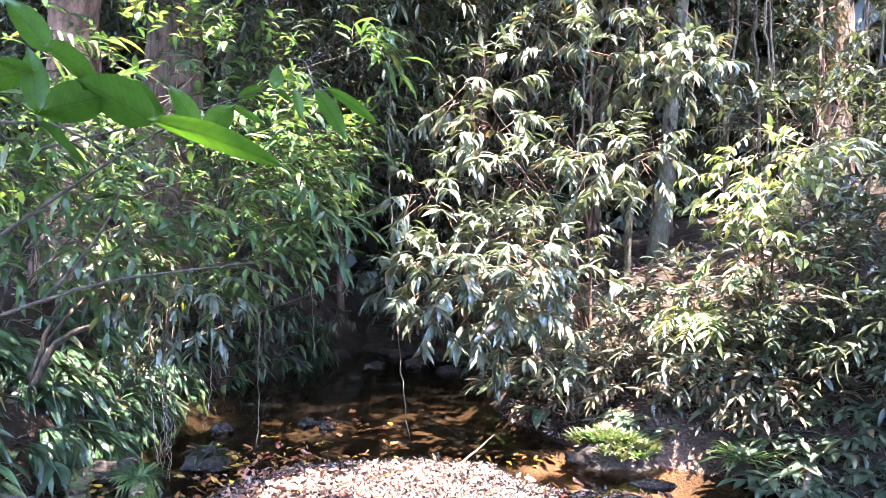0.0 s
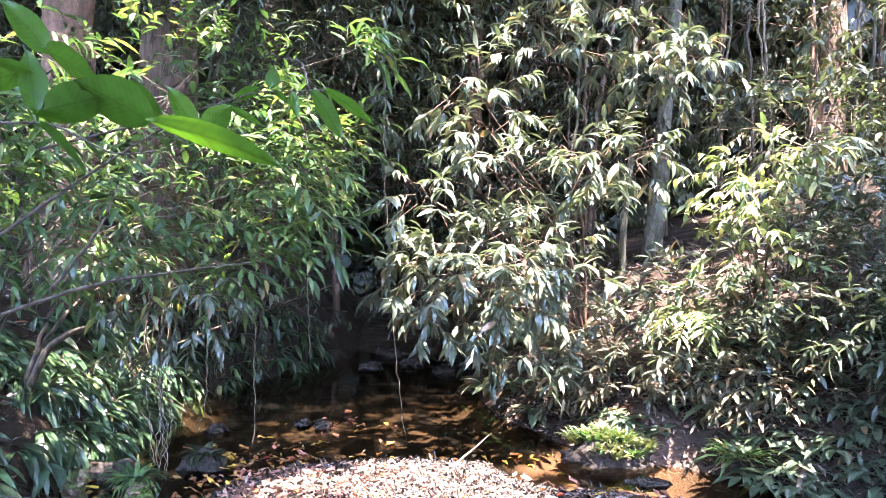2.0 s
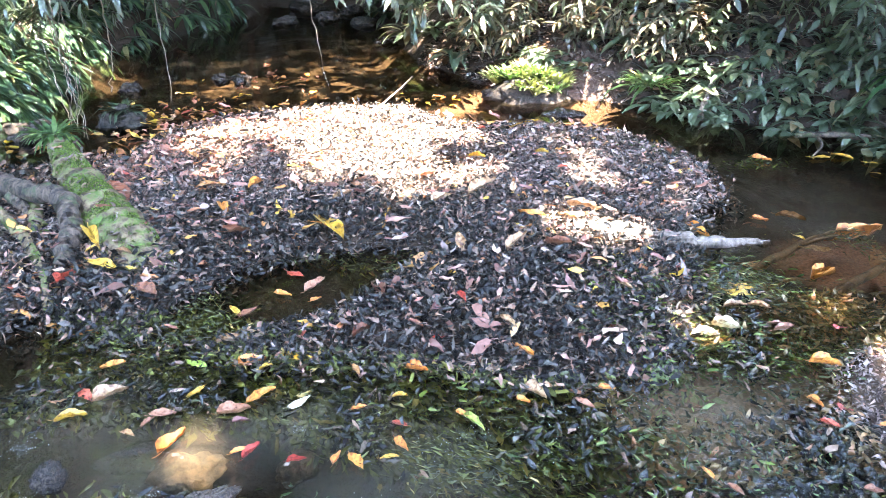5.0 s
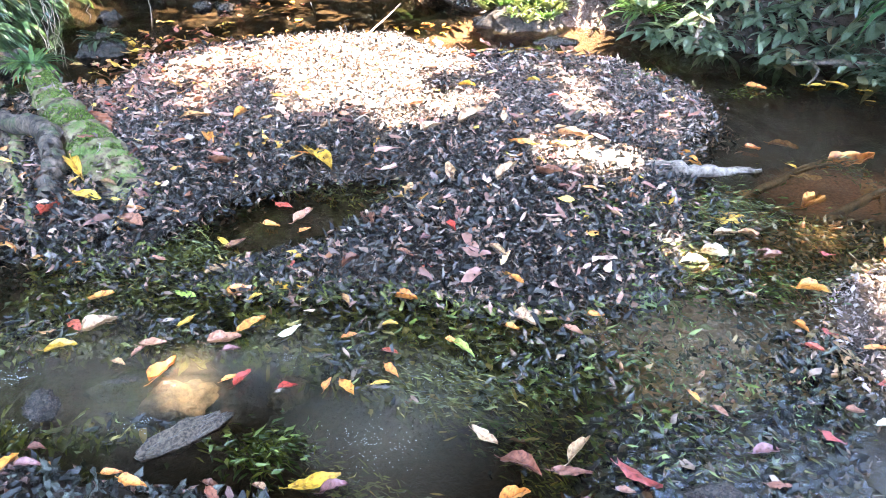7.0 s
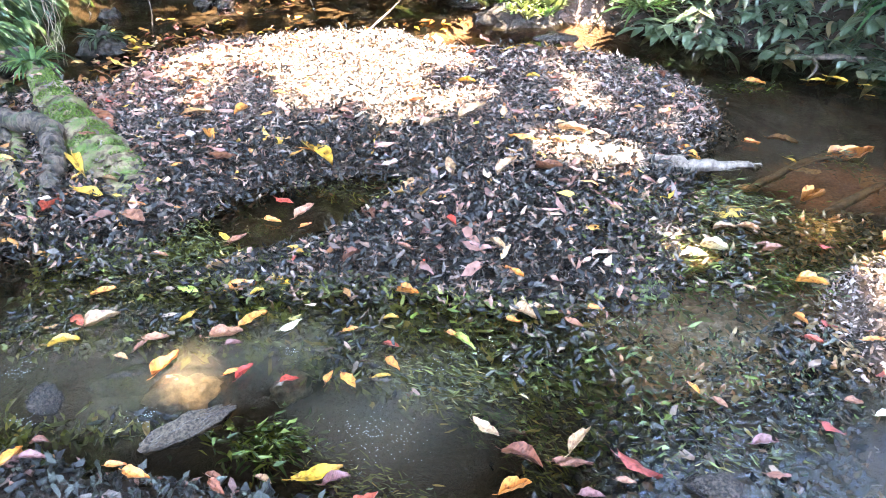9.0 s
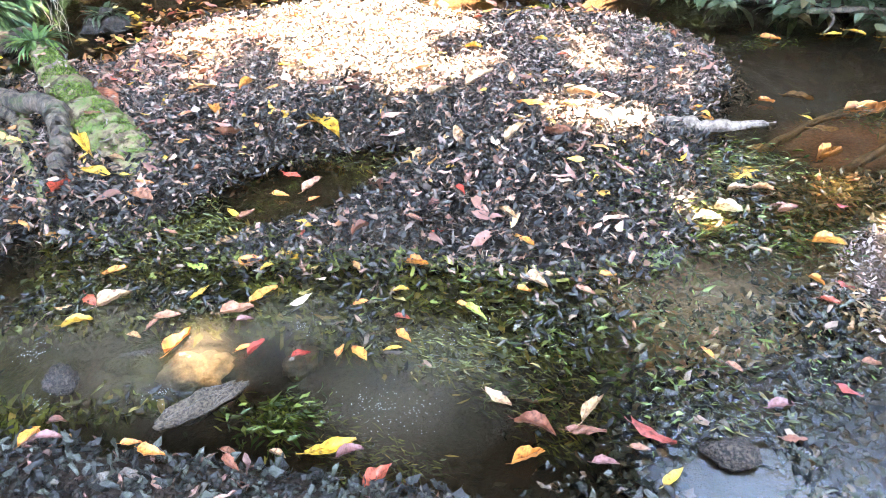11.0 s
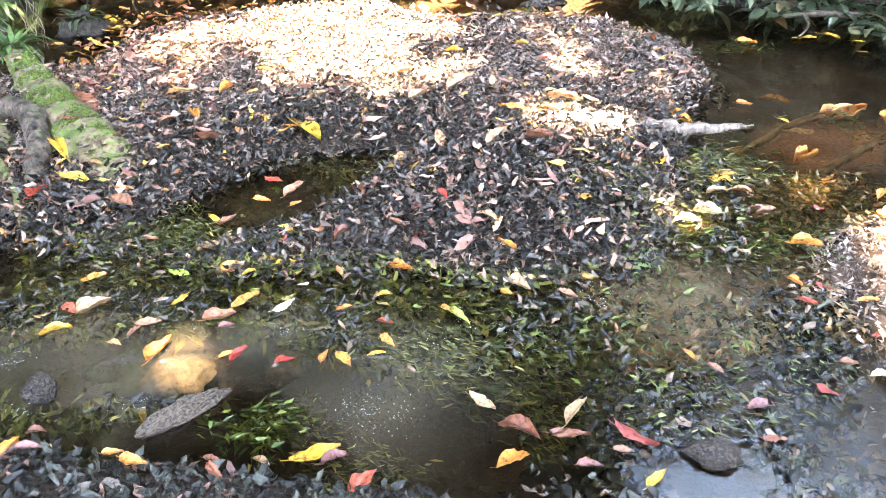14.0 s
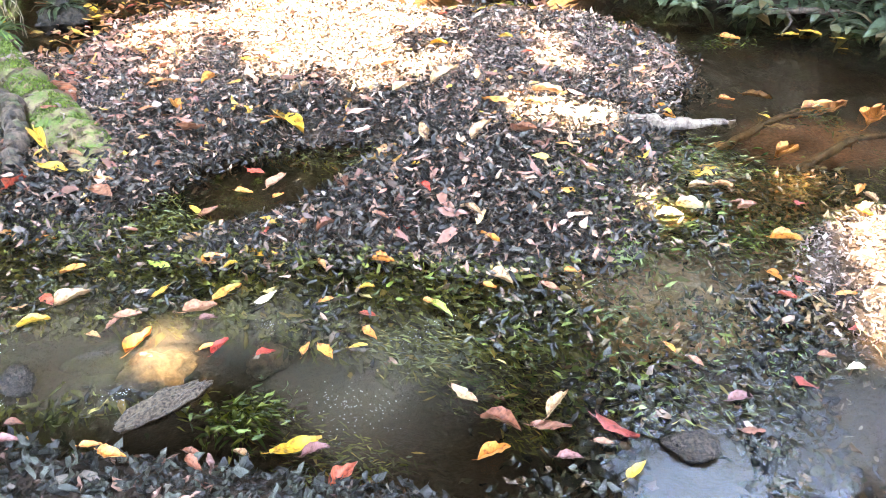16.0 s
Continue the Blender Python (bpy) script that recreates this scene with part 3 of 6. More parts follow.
# Left side: leaning, narrow-leaved shrubs above the bank
leafy("overhanging_shrub", (-3.3, 5.2, 0.95), [(-2.3, 4.5, 2.0, 0.85, 0.7, 0.7, 84), (-1.62, 5.0, 1.75, 0.5, 0.5, 0.4, 46), (-2.35, 4.3, 1.75, 0.7, 0.5, 0.3, 36), (-1.38, 5.3, 2.2, 0.42, 0.5, 0.5, 55), (-1.15, 5.0, 2.12, 0.28, 0.3, 0.16, 26)],
      FRESH, "leaning shrub with bright green narrow leaves hanging over the bank", "shrub", 21, leaf=0.14, width=0.038, length=0.42, per=9, sag=0.15, hang=0.12, droop=0.35, out=0.7, lean=(0.6, -0.2, 0.25), group="shrubs over the left bank", trunk_r=0.016)
leafy("overhanging_shrub", (-3.6, 6.2, 1.2), [(-2.3, 6.0, 2.85, 0.9, 0.9, 0.7, 110), (-1.3, 6.0, 2.5, 0.5, 0.6, 0.5, 60), (-3.1, 5.4, 2.3, 0.8, 0.8, 0.4, 40)],
      FRESH, "leaning shrub with bright green narrow leaves hanging over the bank", "shrub", 22, leaf=0.13, width=0.036, length=0.45, per=9, sag=0.15, hang=0.12, out=0.7, lean=(0.6, -0.2, 0.25), group="shrubs over the left bank", trunk_r=0.016)
# The darker leaf material puts the shade of the hollow into the colour.
leafy("overhanging_shrub", (-3.1, 7.6, 1.2), [(-1.2, 7.0, 3.5, 0.95, 0.9, 0.9, 150), (-2.2, 7.2, 4.2, 1.0, 0.9, 0.8, 110), (-0.5, 7.3, 4.3, 0.8, 0.8, 0.7, 90), (-1.9, 7.6, 2.9, 0.6, 0.6, 0.4, 50)],
      DEEP, "tall shrub with narrow drooping leaves, darkened in colour for shade", "shrub", 23, leaf=0.17, width=0.03, length=0.5, per=10, sag=0.2, hang=0.15, droop=0.4, out=0.6, lean=(0.5, -0.3, 0.1), group="shrubs over the left bank", trunk_r=0.03)
leafy("overhanging_shrub", (-2.85, 4.9, 0.7), [(-1.72, 4.75, 1.32, 0.36, 0.3, 0.16, 30), (-2.4, 4.9, 1.5, 0.5, 0.4, 0.2, 26), (-2.4, 5.6, 1.5, 0.4, 0.3, 0.2, 24)],
      GREY, "low shrub with drooping clusters of small grey-green leaves", "shrub", 24, leaf=0.11, width=0.03, length=0.28, per=9, sag=0.3, hang=0.4, lean=(0.4, -0.2, 0.1), group="shrubs over the left bank", tip_only=True)
leafy("overhanging_shrub", (-3.2, 3.6, 0.9), [(-2.7, 3.7, 2.1, 0.55, 0.5, 0.4, 50), (-2.9, 3.9, 2.6, 0.7, 0.6, 0.5, 60)],
      FRESH, "leaning shrub with long narrow green leaves near the log", "shrub", 25, leaf=0.17, width=0.03, length=0.4, per=8, sag=0.2, hang=0.15, lean=(0.4, -0.2, 0.2), group="shrubs over the left bank", trunk_r=0.016)

for at, root, k, seed in (((-0.98, 5.0, 1.80), (-1.9, 5.35, 1.75), 5, 26), ((-2.1, 4.2, 1.88), (-2.9, 4.6, 1.7), 7, 27), ((-1.55, 5.2, 1.5), (-2.3, 5.4, 1.4), 6, 28), ((-1.15, 5.2, 2.25), (-1.9, 5.6, 2.0), 6, 29), ((-0.75, 5.6, 3.15), (-1.7, 6.0, 2.8), 7, 30)):
    leafy("arching_spray", root, [(*at, 0.12, 0.12, 0.06, k)], FRESH, "arching spray of long narrow bright green leaves over the bank", "branch", seed, leaf=0.24, width=0.036, length=0.3, per=8, sag=0.2, hang=0.1, droop=0.45, out=0.5, lean=(0.8, -0.4, 0.1), group="sprays over the left bank", trunk_r=0.008)
# Right bank
leafy("bank_shrub", (2.5, 5.7, 0.6), [(2.3, 5.4, 2.22, 0.3, 0.3, 0.26, 24), (2.55, 5.45, 2.42, 0.3, 0.3, 0.08, 10), (2.2, 5.4, 1.75, 0.34, 0.35, 0.24, 20)],
      YOUNG, "upright shrub with pale yellow-green young leaves in full sun", "shrub", 31, leaf=0.12, width=0.04, length=0.3, per=9, sag=0.2, hang=0.25, trunk_r=0.02, group="shrubs on the right bank")
leafy("bank_shrub", (2.9, 5.4, 0.7), [(2.5, 5.25, 1.5, 0.5, 0.4, 0.35, 66), (3.05, 5.4, 1.95, 0.5, 0.5, 0.4, 70), (2.85, 4.95, 1.1, 0.42, 0.3, 0.2, 36), (3.3, 5.2, 1.5, 0.6, 0.5, 0.5, 70)],
      DEEP, "dense bank shrub with mid-green oval leaves", "shrub", 32, leaf=0.115, width=0.033, length=0.32, per=10, sag=0.1, hang=0.02, droop=0.22, trunk_r=0.025, group="shrubs on the right bank")
leafy("bank_shrub", (2.0, 5.9, 0.45), [(1.9, 5.75, 1.3, 0.38, 0.3, 0.2, 40), (1.5, 6.0, 1.0, 0.36, 0.3, 0.18, 36), (2.1, 5.6, 0.95, 0.45, 0.3, 0.2, 50), (1.1, 6.1, 0.75, 0.3, 0.25, 0.14, 24)],
      GREY, "sunlit bank shrub with glossy grey-green leaves", "shrub", 33, leaf=0.12, width=0.033, length=0.3, per=10, sag=0.1, hang=0.02, droop=0.22, trunk_r=0.02, group="shrubs on the right bank")
leafy("bank_shrub", (3.8, 4.6, 0.6), [(3.4, 4.4, 1.2, 0.6, 0.5, 0.4, 90), (3.9, 4.7, 1.9, 0.7, 0.6, 0.6, 90), (3.6, 4.2, 0.7, 0.5, 0.4, 0.3, 60), (4.3, 4.2, 1.5, 0.6, 0.6, 0.6, 60)],
      DEEP, "dense shaded bank shrub with dark oval leaves", "shrub", 34, leaf=0.13, width=0.036, length=0.32, per=10, sag=0.1, hang=0.02, droop=0.22, trunk_r=0.025, group="shrubs on the right bank")
leafy("bank_shrub", (3.9, 7.0, 1.1), [(3.3, 6.6, 2.6, 0.9, 0.7, 0.6, 90), (4.2, 6.6, 2.3, 0.9, 0.8, 0.8, 100), (4.6, 6.8, 3.6, 1.0, 0.8, 0.8, 90)],
      DEEP, "tall bank shrub with thin stems and dark leaves", "shrub", 35, leaf=0.12, width=0.036, length=0.4, per=9, sag=0.2, hang=0.2, trunk_r=0.03, group="shrubs on the right bank")

leafy("withered_shrub", (2.1, 5.6, 0.4), [(1.55, 6.0, 0.62, 0.4, 0.25, 0.18, 70), (2.05, 5.65, 0.66, 0.42, 0.26, 0.2, 80), (2.55, 5.3, 0.68, 0.42, 0.26, 0.22, 70), (1.2, 6.2, 0.45, 0.3, 0.2, 0.12, 30)],
      SCRUB, "half-withered bank shrub with olive and tan leaves in the sun", "shrub", 36, leaf=0.11, width=0.03, length=0.26, per=9, sag=0.1, hang=0.02, droop=0.22, lean=(-0.2, -0.4, 0.1), trunk_r=0.012, group="shrubs on the right bank")
leafy("waterside_shrub", (-2.5, 8.4, 0.5), [(-2.35, 8.2, 0.8, 0.4, 0.4, 0.35, 40), (-1.7, 9.4, 0.9, 0.5, 0.4, 0.5, 50), (-2.7, 7.6, 0.9, 0.4, 0.4, 0.4, 40)],
      DEEP, "low dark shrub hanging over the shaded pool", "shrub", 37, leaf=0.11, width=0.03, length=0.3, per=9, sag=0.2, hang=0.25, trunk_r=0.012, group="shrubs by the upstream pool")
leafy("waterside_shrub", (0.5, 9.6, 0.4), [(0.3, 9.3, 0.7, 0.5, 0.4, 0.4, 60), (-0.4, 10.4, 1.0, 0.7, 0.4, 0.6, 70), (0.7, 8.3, 0.7, 0.4, 0.4, 0.35, 50)],
      DEEP, "low dark shrub hanging over the shaded pool", "shrub", 38, leaf=0.11, width=0.03, length=0.3, per=9, sag=0.2, hang=0.25, trunk_r=0.012, group="shrubs by the upstream pool")


def understory(seed, x, y, hi, wide, n, material=FARLEAF, name="understory_tree"):
    g = np.random.default_rng(seed)
    z = ground_z(x, y)
    blobs = []
    for i in range(7):
        f = (i + 0.5) / 7
        blobs.append((x + g.normal(0, wide * 0.4), y + g.normal(0, wide * 0.3), z + hi * (0.12 + 0.85 * f), wide * g.uniform(0.5, 0.9), wide * g.uniform(0.4, 0.8), hi * g.uniform(0.09, 0.15), n // 7))
    blobs.reverse()
    leafy(name, (x, y, z - 0.05), blobs, material, "shaded forest tree with dense dark leaves", "tree", seed, TRUNK_DARK, leaf=0.12, width=0.04, length=0.5, per=9, simple=True, stems=2,
          sag=0.3, hang=0.35, out=0.7, trunk_r=0.06, group="forest trees behind the stream", shell=0.3)


for i, (x, y, hi, wide) in enumerate(((-3.0, 9.6, 6.0, 1.4), (-1.6, 11.0, 6.5, 1.5), (-0.4, 12.2, 4.0, 1.3), (0.9, 11.0, 6.0, 1.3), (1.9, 9.6, 5.5, 1.2), (3.2, 10.4, 6.5, 1.5),
                                      (4.8, 9.4, 6.0, 1.5), (6.2, 8.4, 5.5, 1.4), (-4.8, 9.0, 6.5, 1.5), (-5.6, 7.0, 6.0, 1.4), (7.0, 11.5, 8.0, 1.8), (-4.5, 12.5, 8.0, 1.9),
                                      (-2.4, 14.5, 8.5, 2.0), (0.2, 15.5, 8.0, 2.0), (2.6, 14.5, 8.5, 2.0), (5.2, 13.6, 8.5, 2.0), (-7.5, 10.5, 8.0, 2.0), (9.0, 9.5, 8.0, 2.0))):
    understory(100 + i, x, y, hi, wide, 300)
for i, (x, y, hi, wide) in enumerate(((1.0, 8.2, 1.8, 0.7), (0.7, 9.8, 2.2, 0.9), (-3.0, 8.0, 1.6, 0.8))):
    understory(140 + i, x, y, hi, wide, 110, DEEP, "understory_shrub")

# ---- trunks of the large trees, and unseen crowns added overhead for shade ----
# Spots to be sunlit (x, y, z, radius); crown leaves on their sun rays are dropped.
LIT_SPOTS = ((0.0, 4.65, 0.0, 0.72), (0.55, 4.5, 0.0, 0.14), (-0.85, 4.75, 0, 0.2), (0.2, 3.72, 0, 0.2), (-0.6, 4.5, 0, 0.16), (-0.9, 4.0, 0, 0.13), (-0.3, 3.85, 0, 0.18), (0.6, 3.8, 0, 0.2), (1.3, 3.95, 0, 0.16), (-1.15, 4.4, 0, 0.1), (0.1, 3.4, 0, 0.12), (-1.55, 3.75, 0.1, 0.0), (-2.3, 4.5, 2.0, 0.46), (-1.6, 5.0, 1.8, 0.22), (-2.3, 6.0, 2.9, 0.45), (-1.3, 6.0, 2.5, 0.3), (-2.9, 3.9, 2.6, 0.5), (-2.2, 5.2, 1.2, 0.12), (0.2, 3.85, 0, 0.2), (1.1, 2.92, 0.05, 0.22), (2.02, 1.52, 0.0, 0.55), (1.68, 1.34, 0.0, 0.22), (1.75, 2.0, 0, 0.06), (1.3, 1.58, 0, 0.02), (1.3, 2.15, 0.0, 0.1), (-0.62, 1.7, -0.04, 0.11), (1.5, 1.42, 0, 0.06),
        (1.15, 2.45, 0.0, 0.04), (0.85, 5.2, 0.0, 0.1), (1.75, 2.3, 0, 0.04), (0.85, 3.2, 0, 0.1), (1.3, 3.6, 0, 0.1), (1.6, 3.3, 0, 0.12),
        (2.25, 6.9, 3.4, 0.4), (1.35, 6.4, 2.45, 0.45), (-1.1, 5.0, 2.15, 0.25), (-0.9, 5.6, 3.2, 0.4), (0.2, 6.0, 1.5, 0.7), (1.2, 6.4, 1.6, 0.35), (1.2, 6.6, 2.5, 0.45), (0.25, 6.5, 3.0, 0.45), (1.3, 6.9, 3.5, 0.5), (2.3, 5.4, 2.3, 0.34), (1.75, 5.5, 1.3, 0.22), (1.95, 5.35, 0.5, 0.4), (1.45, 5.6, 0.2, 0.34), (2.5, 5.0, 0.5, 0.3), (0.75, 5.75, 0.0, 0.2), (1.3, 5.45, 0.3, 0.2),
        (3.0, 10.2, 5, 0.5), (4.8, 9.2, 4.5, 0.5), (6.2, 8.4, 4.0, 0.7), (4.2, 6.8, 3.0, 0.6), (3.3, 6.6, 2.7, 0.4), (-1.4, 5.3, 2.4, 0.15), (-2.4, 5.8, 3.2, 0.45), (-2.6, 5.2, 2.0, 0.45))
SKY_GAP = unit(np.array([0.66, 0.69, 1.0]))


def crown_over(name, base, hi, r, mat, leaves, seed, label, trunk_top=None):
    """A tall forest tree; its unseen crown is added shade, with holes aimed at spots to be sunlit."""
    g = np.random.default_rng(seed)
    top = thing(name, (base[0], base[1], ground_z(*base[:2])), label, "tree", "tall forest trees")
    b = np.array([base[0], base[1], ground_z(*base[:2]) - 0.15])
    t = np.array(trunk_top if trunk_top else (base[0], base[1], hi))
    limb("trunk", [b, b * 0.5 + t * 0.5 + np.array([0.05, 0, 0]), t], base[2], base[2] * 0.6, mat, top, steps=30, sides=14, wobble=0.012, seed=seed, flare=base[2] * 0.6, lumps=0.035)
    n = leaves
    p = np.array([t[0], t[1], hi]) + unit(g.normal(0, 1, (n, 3))) * (g.uniform(0, 1, (n, 1)) ** 0.4) * np.array([r, r, 1.8])
    way = unit(g.normal(0, 1, (n, 3)) * np.array([1, 1, 0.35]))
    mid = p + 0.2 * way
    # Crowns are thinned behind y = -4 to let in more sky light.
    keep = (mid[:, 1] > -4.0) | (g.uniform(0, 1, n) < 0.35)
    s = np.array(SUN_TO)
    for cx, cy, cz, rad in LIT_SPOTS:
        d = mid - np.array([cx, cy, cz])
        along = d @ s
        keep &= np.linalg.norm(d - along[:, None] * s, axis=1) > rad + g.uniform(-0.05, 0.2, n)
    d = mid - np.array([1.05, 1.0, 0.0])
    along = d @ SKY_GAP
    keep &= np.linalg.norm(d - along[:, None] * SKY_GAP, axis=1) > 0.19 * along + 0.5
    p, way = p[keep], way[keep]
    n = len(p)
    v = blades(p, way, unit(np.array([0, 0, 1.0]) + g.normal(0, 0.35, (n, 3))), 0.44, 0.3, 0.2, stations=(0.5,), profile=(1.0,))
    part("crown", raw_mesh("crown", *v, DEEP), top)
    for i in range(6):
        q = np.array([t[0], t[1], hi]) + np.array([math.cos(i * 1.05) * r * 0.6, math.sin(i * 1.05) * r * 0.6, g.uniform(-0.4, 0.6)])
        limb("limb", [t - np.array([0, 0, 0.6]), (t + q) / 2 + np.array([0, 0, 0.4]), q], base[2] * 0.4, 0.03, mat, top, seed=seed + i)
    return top


crown_over("forest_tree", (-3.75, 7.1, 0.25), 10.0, 5.5, TRUNK_RED, 7000, 61, "tall tree with a smooth red-brown trunk on the bank")
crown_over("forest_tree", (-3.3, 8.3, 0.33), 12.0, 5.5, TRUNK_DARK, 4200, 62, "massive tree with dark ridged bark", (-3.0, 8.3, 12))
crown_over("forest_tree", (2.6, 9.0, 0.085), 11.5, 5.0, TRUNK_PALE, 4600, 63, "slender pale lichen-spotted tree on the far bank", (3.2, 9.2, 11.5))
# Trees from here on are added for their shade; their crowns stay unseen.
crown_over("forest_tree", (-4.6, -3.5, 0.3), 9.5, 5.5, TRUNK_DARK, 6500, 64, "unseen dark-barked tall tree added to shade the stream bar from behind")
crown_over("forest_tree", (5.8, -1.5, 0.3), 10.0, 5.0, TRUNK_DARK, 3800, 65, "unseen dark-barked tall tree added for shade from the open bank")
crown_over("forest_tree", (7.0, 5.3, 0.2), 11.0, 4.0, TRUNK_DARK, 2200, 66, "unseen dark-barked tall tree added for shade from the bank slope")
crown_over("forest_tree", (0.5, 14.5, 0.25), 11.0, 6.0, TRUNK_DARK, 4000, 67, "tall dark-barked tree upstream, its unseen crown added for shade")

# More added crowns, closing the shade over bar, pool and far forest.
crown_over("forest_tree", (1.8, -3.8, 0.3), 10.5, 6.5, TRUNK_DARK, 11500, 68, "unseen dark-barked tall tree added behind the bar to shade the near water")
crown_over("forest_tree", (-4.9, 1.2, 0.2), 10.5, 4.2, TRUNK_DARK, 2800, 72, "unseen dark-barked leaning tree added to shade the left of the bar", (-3.2, 1.4, 10.5))
crown_over("forest_tree", (-6.5, 12.5, 0.25), 11.5, 6.0, TRUNK_DARK, 4500, 69, "tall dark-barked tree deep in the forest, its unseen crown added for shade")
crown_over("forest_tree", (6.8, 12.8, 0.25), 11.5, 6.0, TRUNK_DARK, 4500, 70, "tall dark-barked tree deep in the forest, its unseen crown added for shade")
crown_over("forest_tree", (-2.6, 10.4, 0.14), 7.5, 3.2, TRUNK_DARK, 2600, 73, "forest tree added upstream, its unseen low crown shading the pool")
crown_over("forest_tree", (1.0, 19.5, 0.25), 12.5, 6.5, TRUNK_DARK, 4500, 71, "tall dark-barked tree deep in the forest, its unseen crown added for shade")


def far_woods():
    """Closed forest farther off, too dense and distant to tell tree from tree; the part behind is unseen, added to hold
    back sky light.
    """
    g = np.random.default_rng(900)
    n = 80000
    a = np.where(np.arange(n) % 2 == 0, g.uniform(-math.pi, math.pi, n), g.uniform(-0.7, 0.7, n))
    r = g.uniform(17, 30, n)
    x, y = r * np.sin(a), r * np.cos(a) + 1
    # Raised ahead to darken water reflections, kept low behind to admit some sky.
    z = height(x, y) + g.uniform(0, 1, n) ** 1.1 * np.where(y > -4, 15, 6.5)
    lump = waves(x, z, 1.5, 31) + waves(y, z, 1.1, 32) > -0.8
    x, y, z = x[lump], y[lump], z[lump]
    n = len(x)
    v = blades(np.stack([x, y, z], 1), g.normal(0, 1, (n, 3)) + np.array([0, 0, -0.3]), unit(np.array([0, -0.4, 1.0]) + g.normal(0, 0.5, (n, 3))), g.uniform(0.6, 1.1, n), g.uniform(0.45, 0.75, n), 0.3, stations=(0.45,), profile=(1.0,))
    tagged(new("far_woods", raw_mesh("far_woods", *v, FARLEAF)), "dense dark green rainforest farther off, with an unseen part added behind to hold back sky light", "woods", kind="stuff")


far_woods()

# ---- leaf litter ----


def litter(name, g, x, y, leaf, width, material, label, lift=0.03, tilt=0.5, curl=0.12, kind="stuff", zf=None, heading=None, simple=False, crumple=0.14):
    n = len(x)
    z = (height(x, y) if zf is None else zf(x, y)) + 0.004 + g.uniform(0, lift, n)
    a = g.uniform(0, 2 * math.pi, n) if heading is None else radians(heading) + g.normal(0, 0.55, n) + 0.8 * waves(x, y, 3.0, 21)
    way = np.stack([np.cos(a), np.sin(a), g.normal(0, tilt * 0.45, n)], 1)
    up = unit(np.array([0, 0, 1.0]) + g.normal(0, tilt * 0.5, (n, 3)))
    sz = g.uniform(0.55, 1.35, n)
    v = blades(np.stack([x, y, z], 1), way, up, leaf * sz, width * sz * g.uniform(0.8, 1.2, n), g.normal(0, 0.25, n), fold=0.18, curl=curl, rag=g, **({"stations": (0.3, 0.68), "profile": (1.0, 0.7)} if simple else {}))
    v = (v[0] + g.normal(0, crumple * width, v[0].shape), v[1])
    return tagged(new(name, raw_mesh(name, *v, material)), label, "leaf litter", kind=kind)


def scatter(g, n, x0, x1, y0, y1, keep):
    x, y = g.uniform(x0, x1, n), g.uniform(y0, y1, n)
    k = keep(x, y, g)
    return x[k], y[k]


g = np.random.default_rng(5)


def on_bar(x, y, g):
    z = height(x, y)
    return (z > -0.06 + g.normal(0, 0.02, len(x))) & (bar_level(x, y) > -0.2) & (y < 5.9)


x, y = scatter(g, 80000, -1.9, 2.1, 1.8, 5.8, on_bar)
dry = step(3.0, 3.9, y + 0.5 * waves(x, y, 3, 8) + 0.25 * np.abs(x - 0.3)) > g.uniform(0.0, 1.22, len(x))
litter("wet_leaf_litter", g, x[~dry], y[~dry], 0.044, 0.0145, WETLEAF, "thick mat of small blackened wet leaves on the stream bar", 0.06, 1.5, curl=0.4, crumple=0.2, simple=True)
fine = g.uniform(0, 1, len(x)) < 0.18
bits = g.uniform(0, 1, len(x)) < 0.1
litter("fine_leaf_litter", g, x[bits], y[bits] + 0.01, 0.032, 0.01, DRYLEAF, "pale crumbled bits of dead leaf over the bar", 0.05, 0.9, simple=True)
litter("fine_leaf_litter", g, x[fine] + 0.013, y[fine], 0.03, 0.011, WETLEAF, "crumbled bits of dead leaf over the bar", 0.045, 0.9, simple=True)
litter("dry_leaf_litter", g, x[dry], y[dry], 0.034, 0.012, DRYLEAF, "mat of small dry brown and grey leaves on the stream bar", 0.035, 1.0, simple=True, crumple=0.2)


def on_near(x, y, g):
    return (y < 1.33 - 0.32 * (x + 0.5) + g.normal(0, 0.05, len(x))) & (x < 0.5 + g.normal(0, 0.2, len(x)))


x, y = scatter(g, 6000, -1.4, 0.8, 0.5, 1.7, on_near)
litter("wet_leaf_litter", g, x, y, 0.044, 0.019, NEARLEAF, "dull grey-green dead leaves on the muddy near bank", 0.03, 0.9, curl=0.45, crumple=0.2)
x, y = scatter(g, 9000, -1.5, 0.7, 0.4, 1.7, on_near)
litter("soil_crumbs", g, x, y, 0.012, 0.008, ROOTS, "dark crumbs of soil and rotted leaf on the near bank", 0.02, 1.6, curl=0.5, simple=True, crumple=0.4)
x, y = scatter(g, 5200, -2.6, -1.0, 1.9, 5.4, lambda x, y, g: height(x, y) > -0.02)
litter("wet_leaf_litter", g, x, y, 0.06, 0.026, WETLEAF, "dark leaves strewn on mud round the fallen log", 0.02, 0.6)
x, y = scatter(g, 4200, 1.0, 3.2, 0.6, 2.8, lambda x, y, g: (height(x, y) > -0.05 + g.normal(0, 0.02, len(x))) & (x > 1.2))
litter("dry_leaf_litter", g, x, y, 0.034, 0.012, DRYLEAF, "pale dry leaves on a sunlit sandy spit", 0.02, 0.8, simple=True)
x, y = scatter(g, 15000, 1.2, 3.0, 0.7, 2.4, lambda x, y, g: height(x, y) > -0.03 + g.normal(0, 0.02, len(x)))
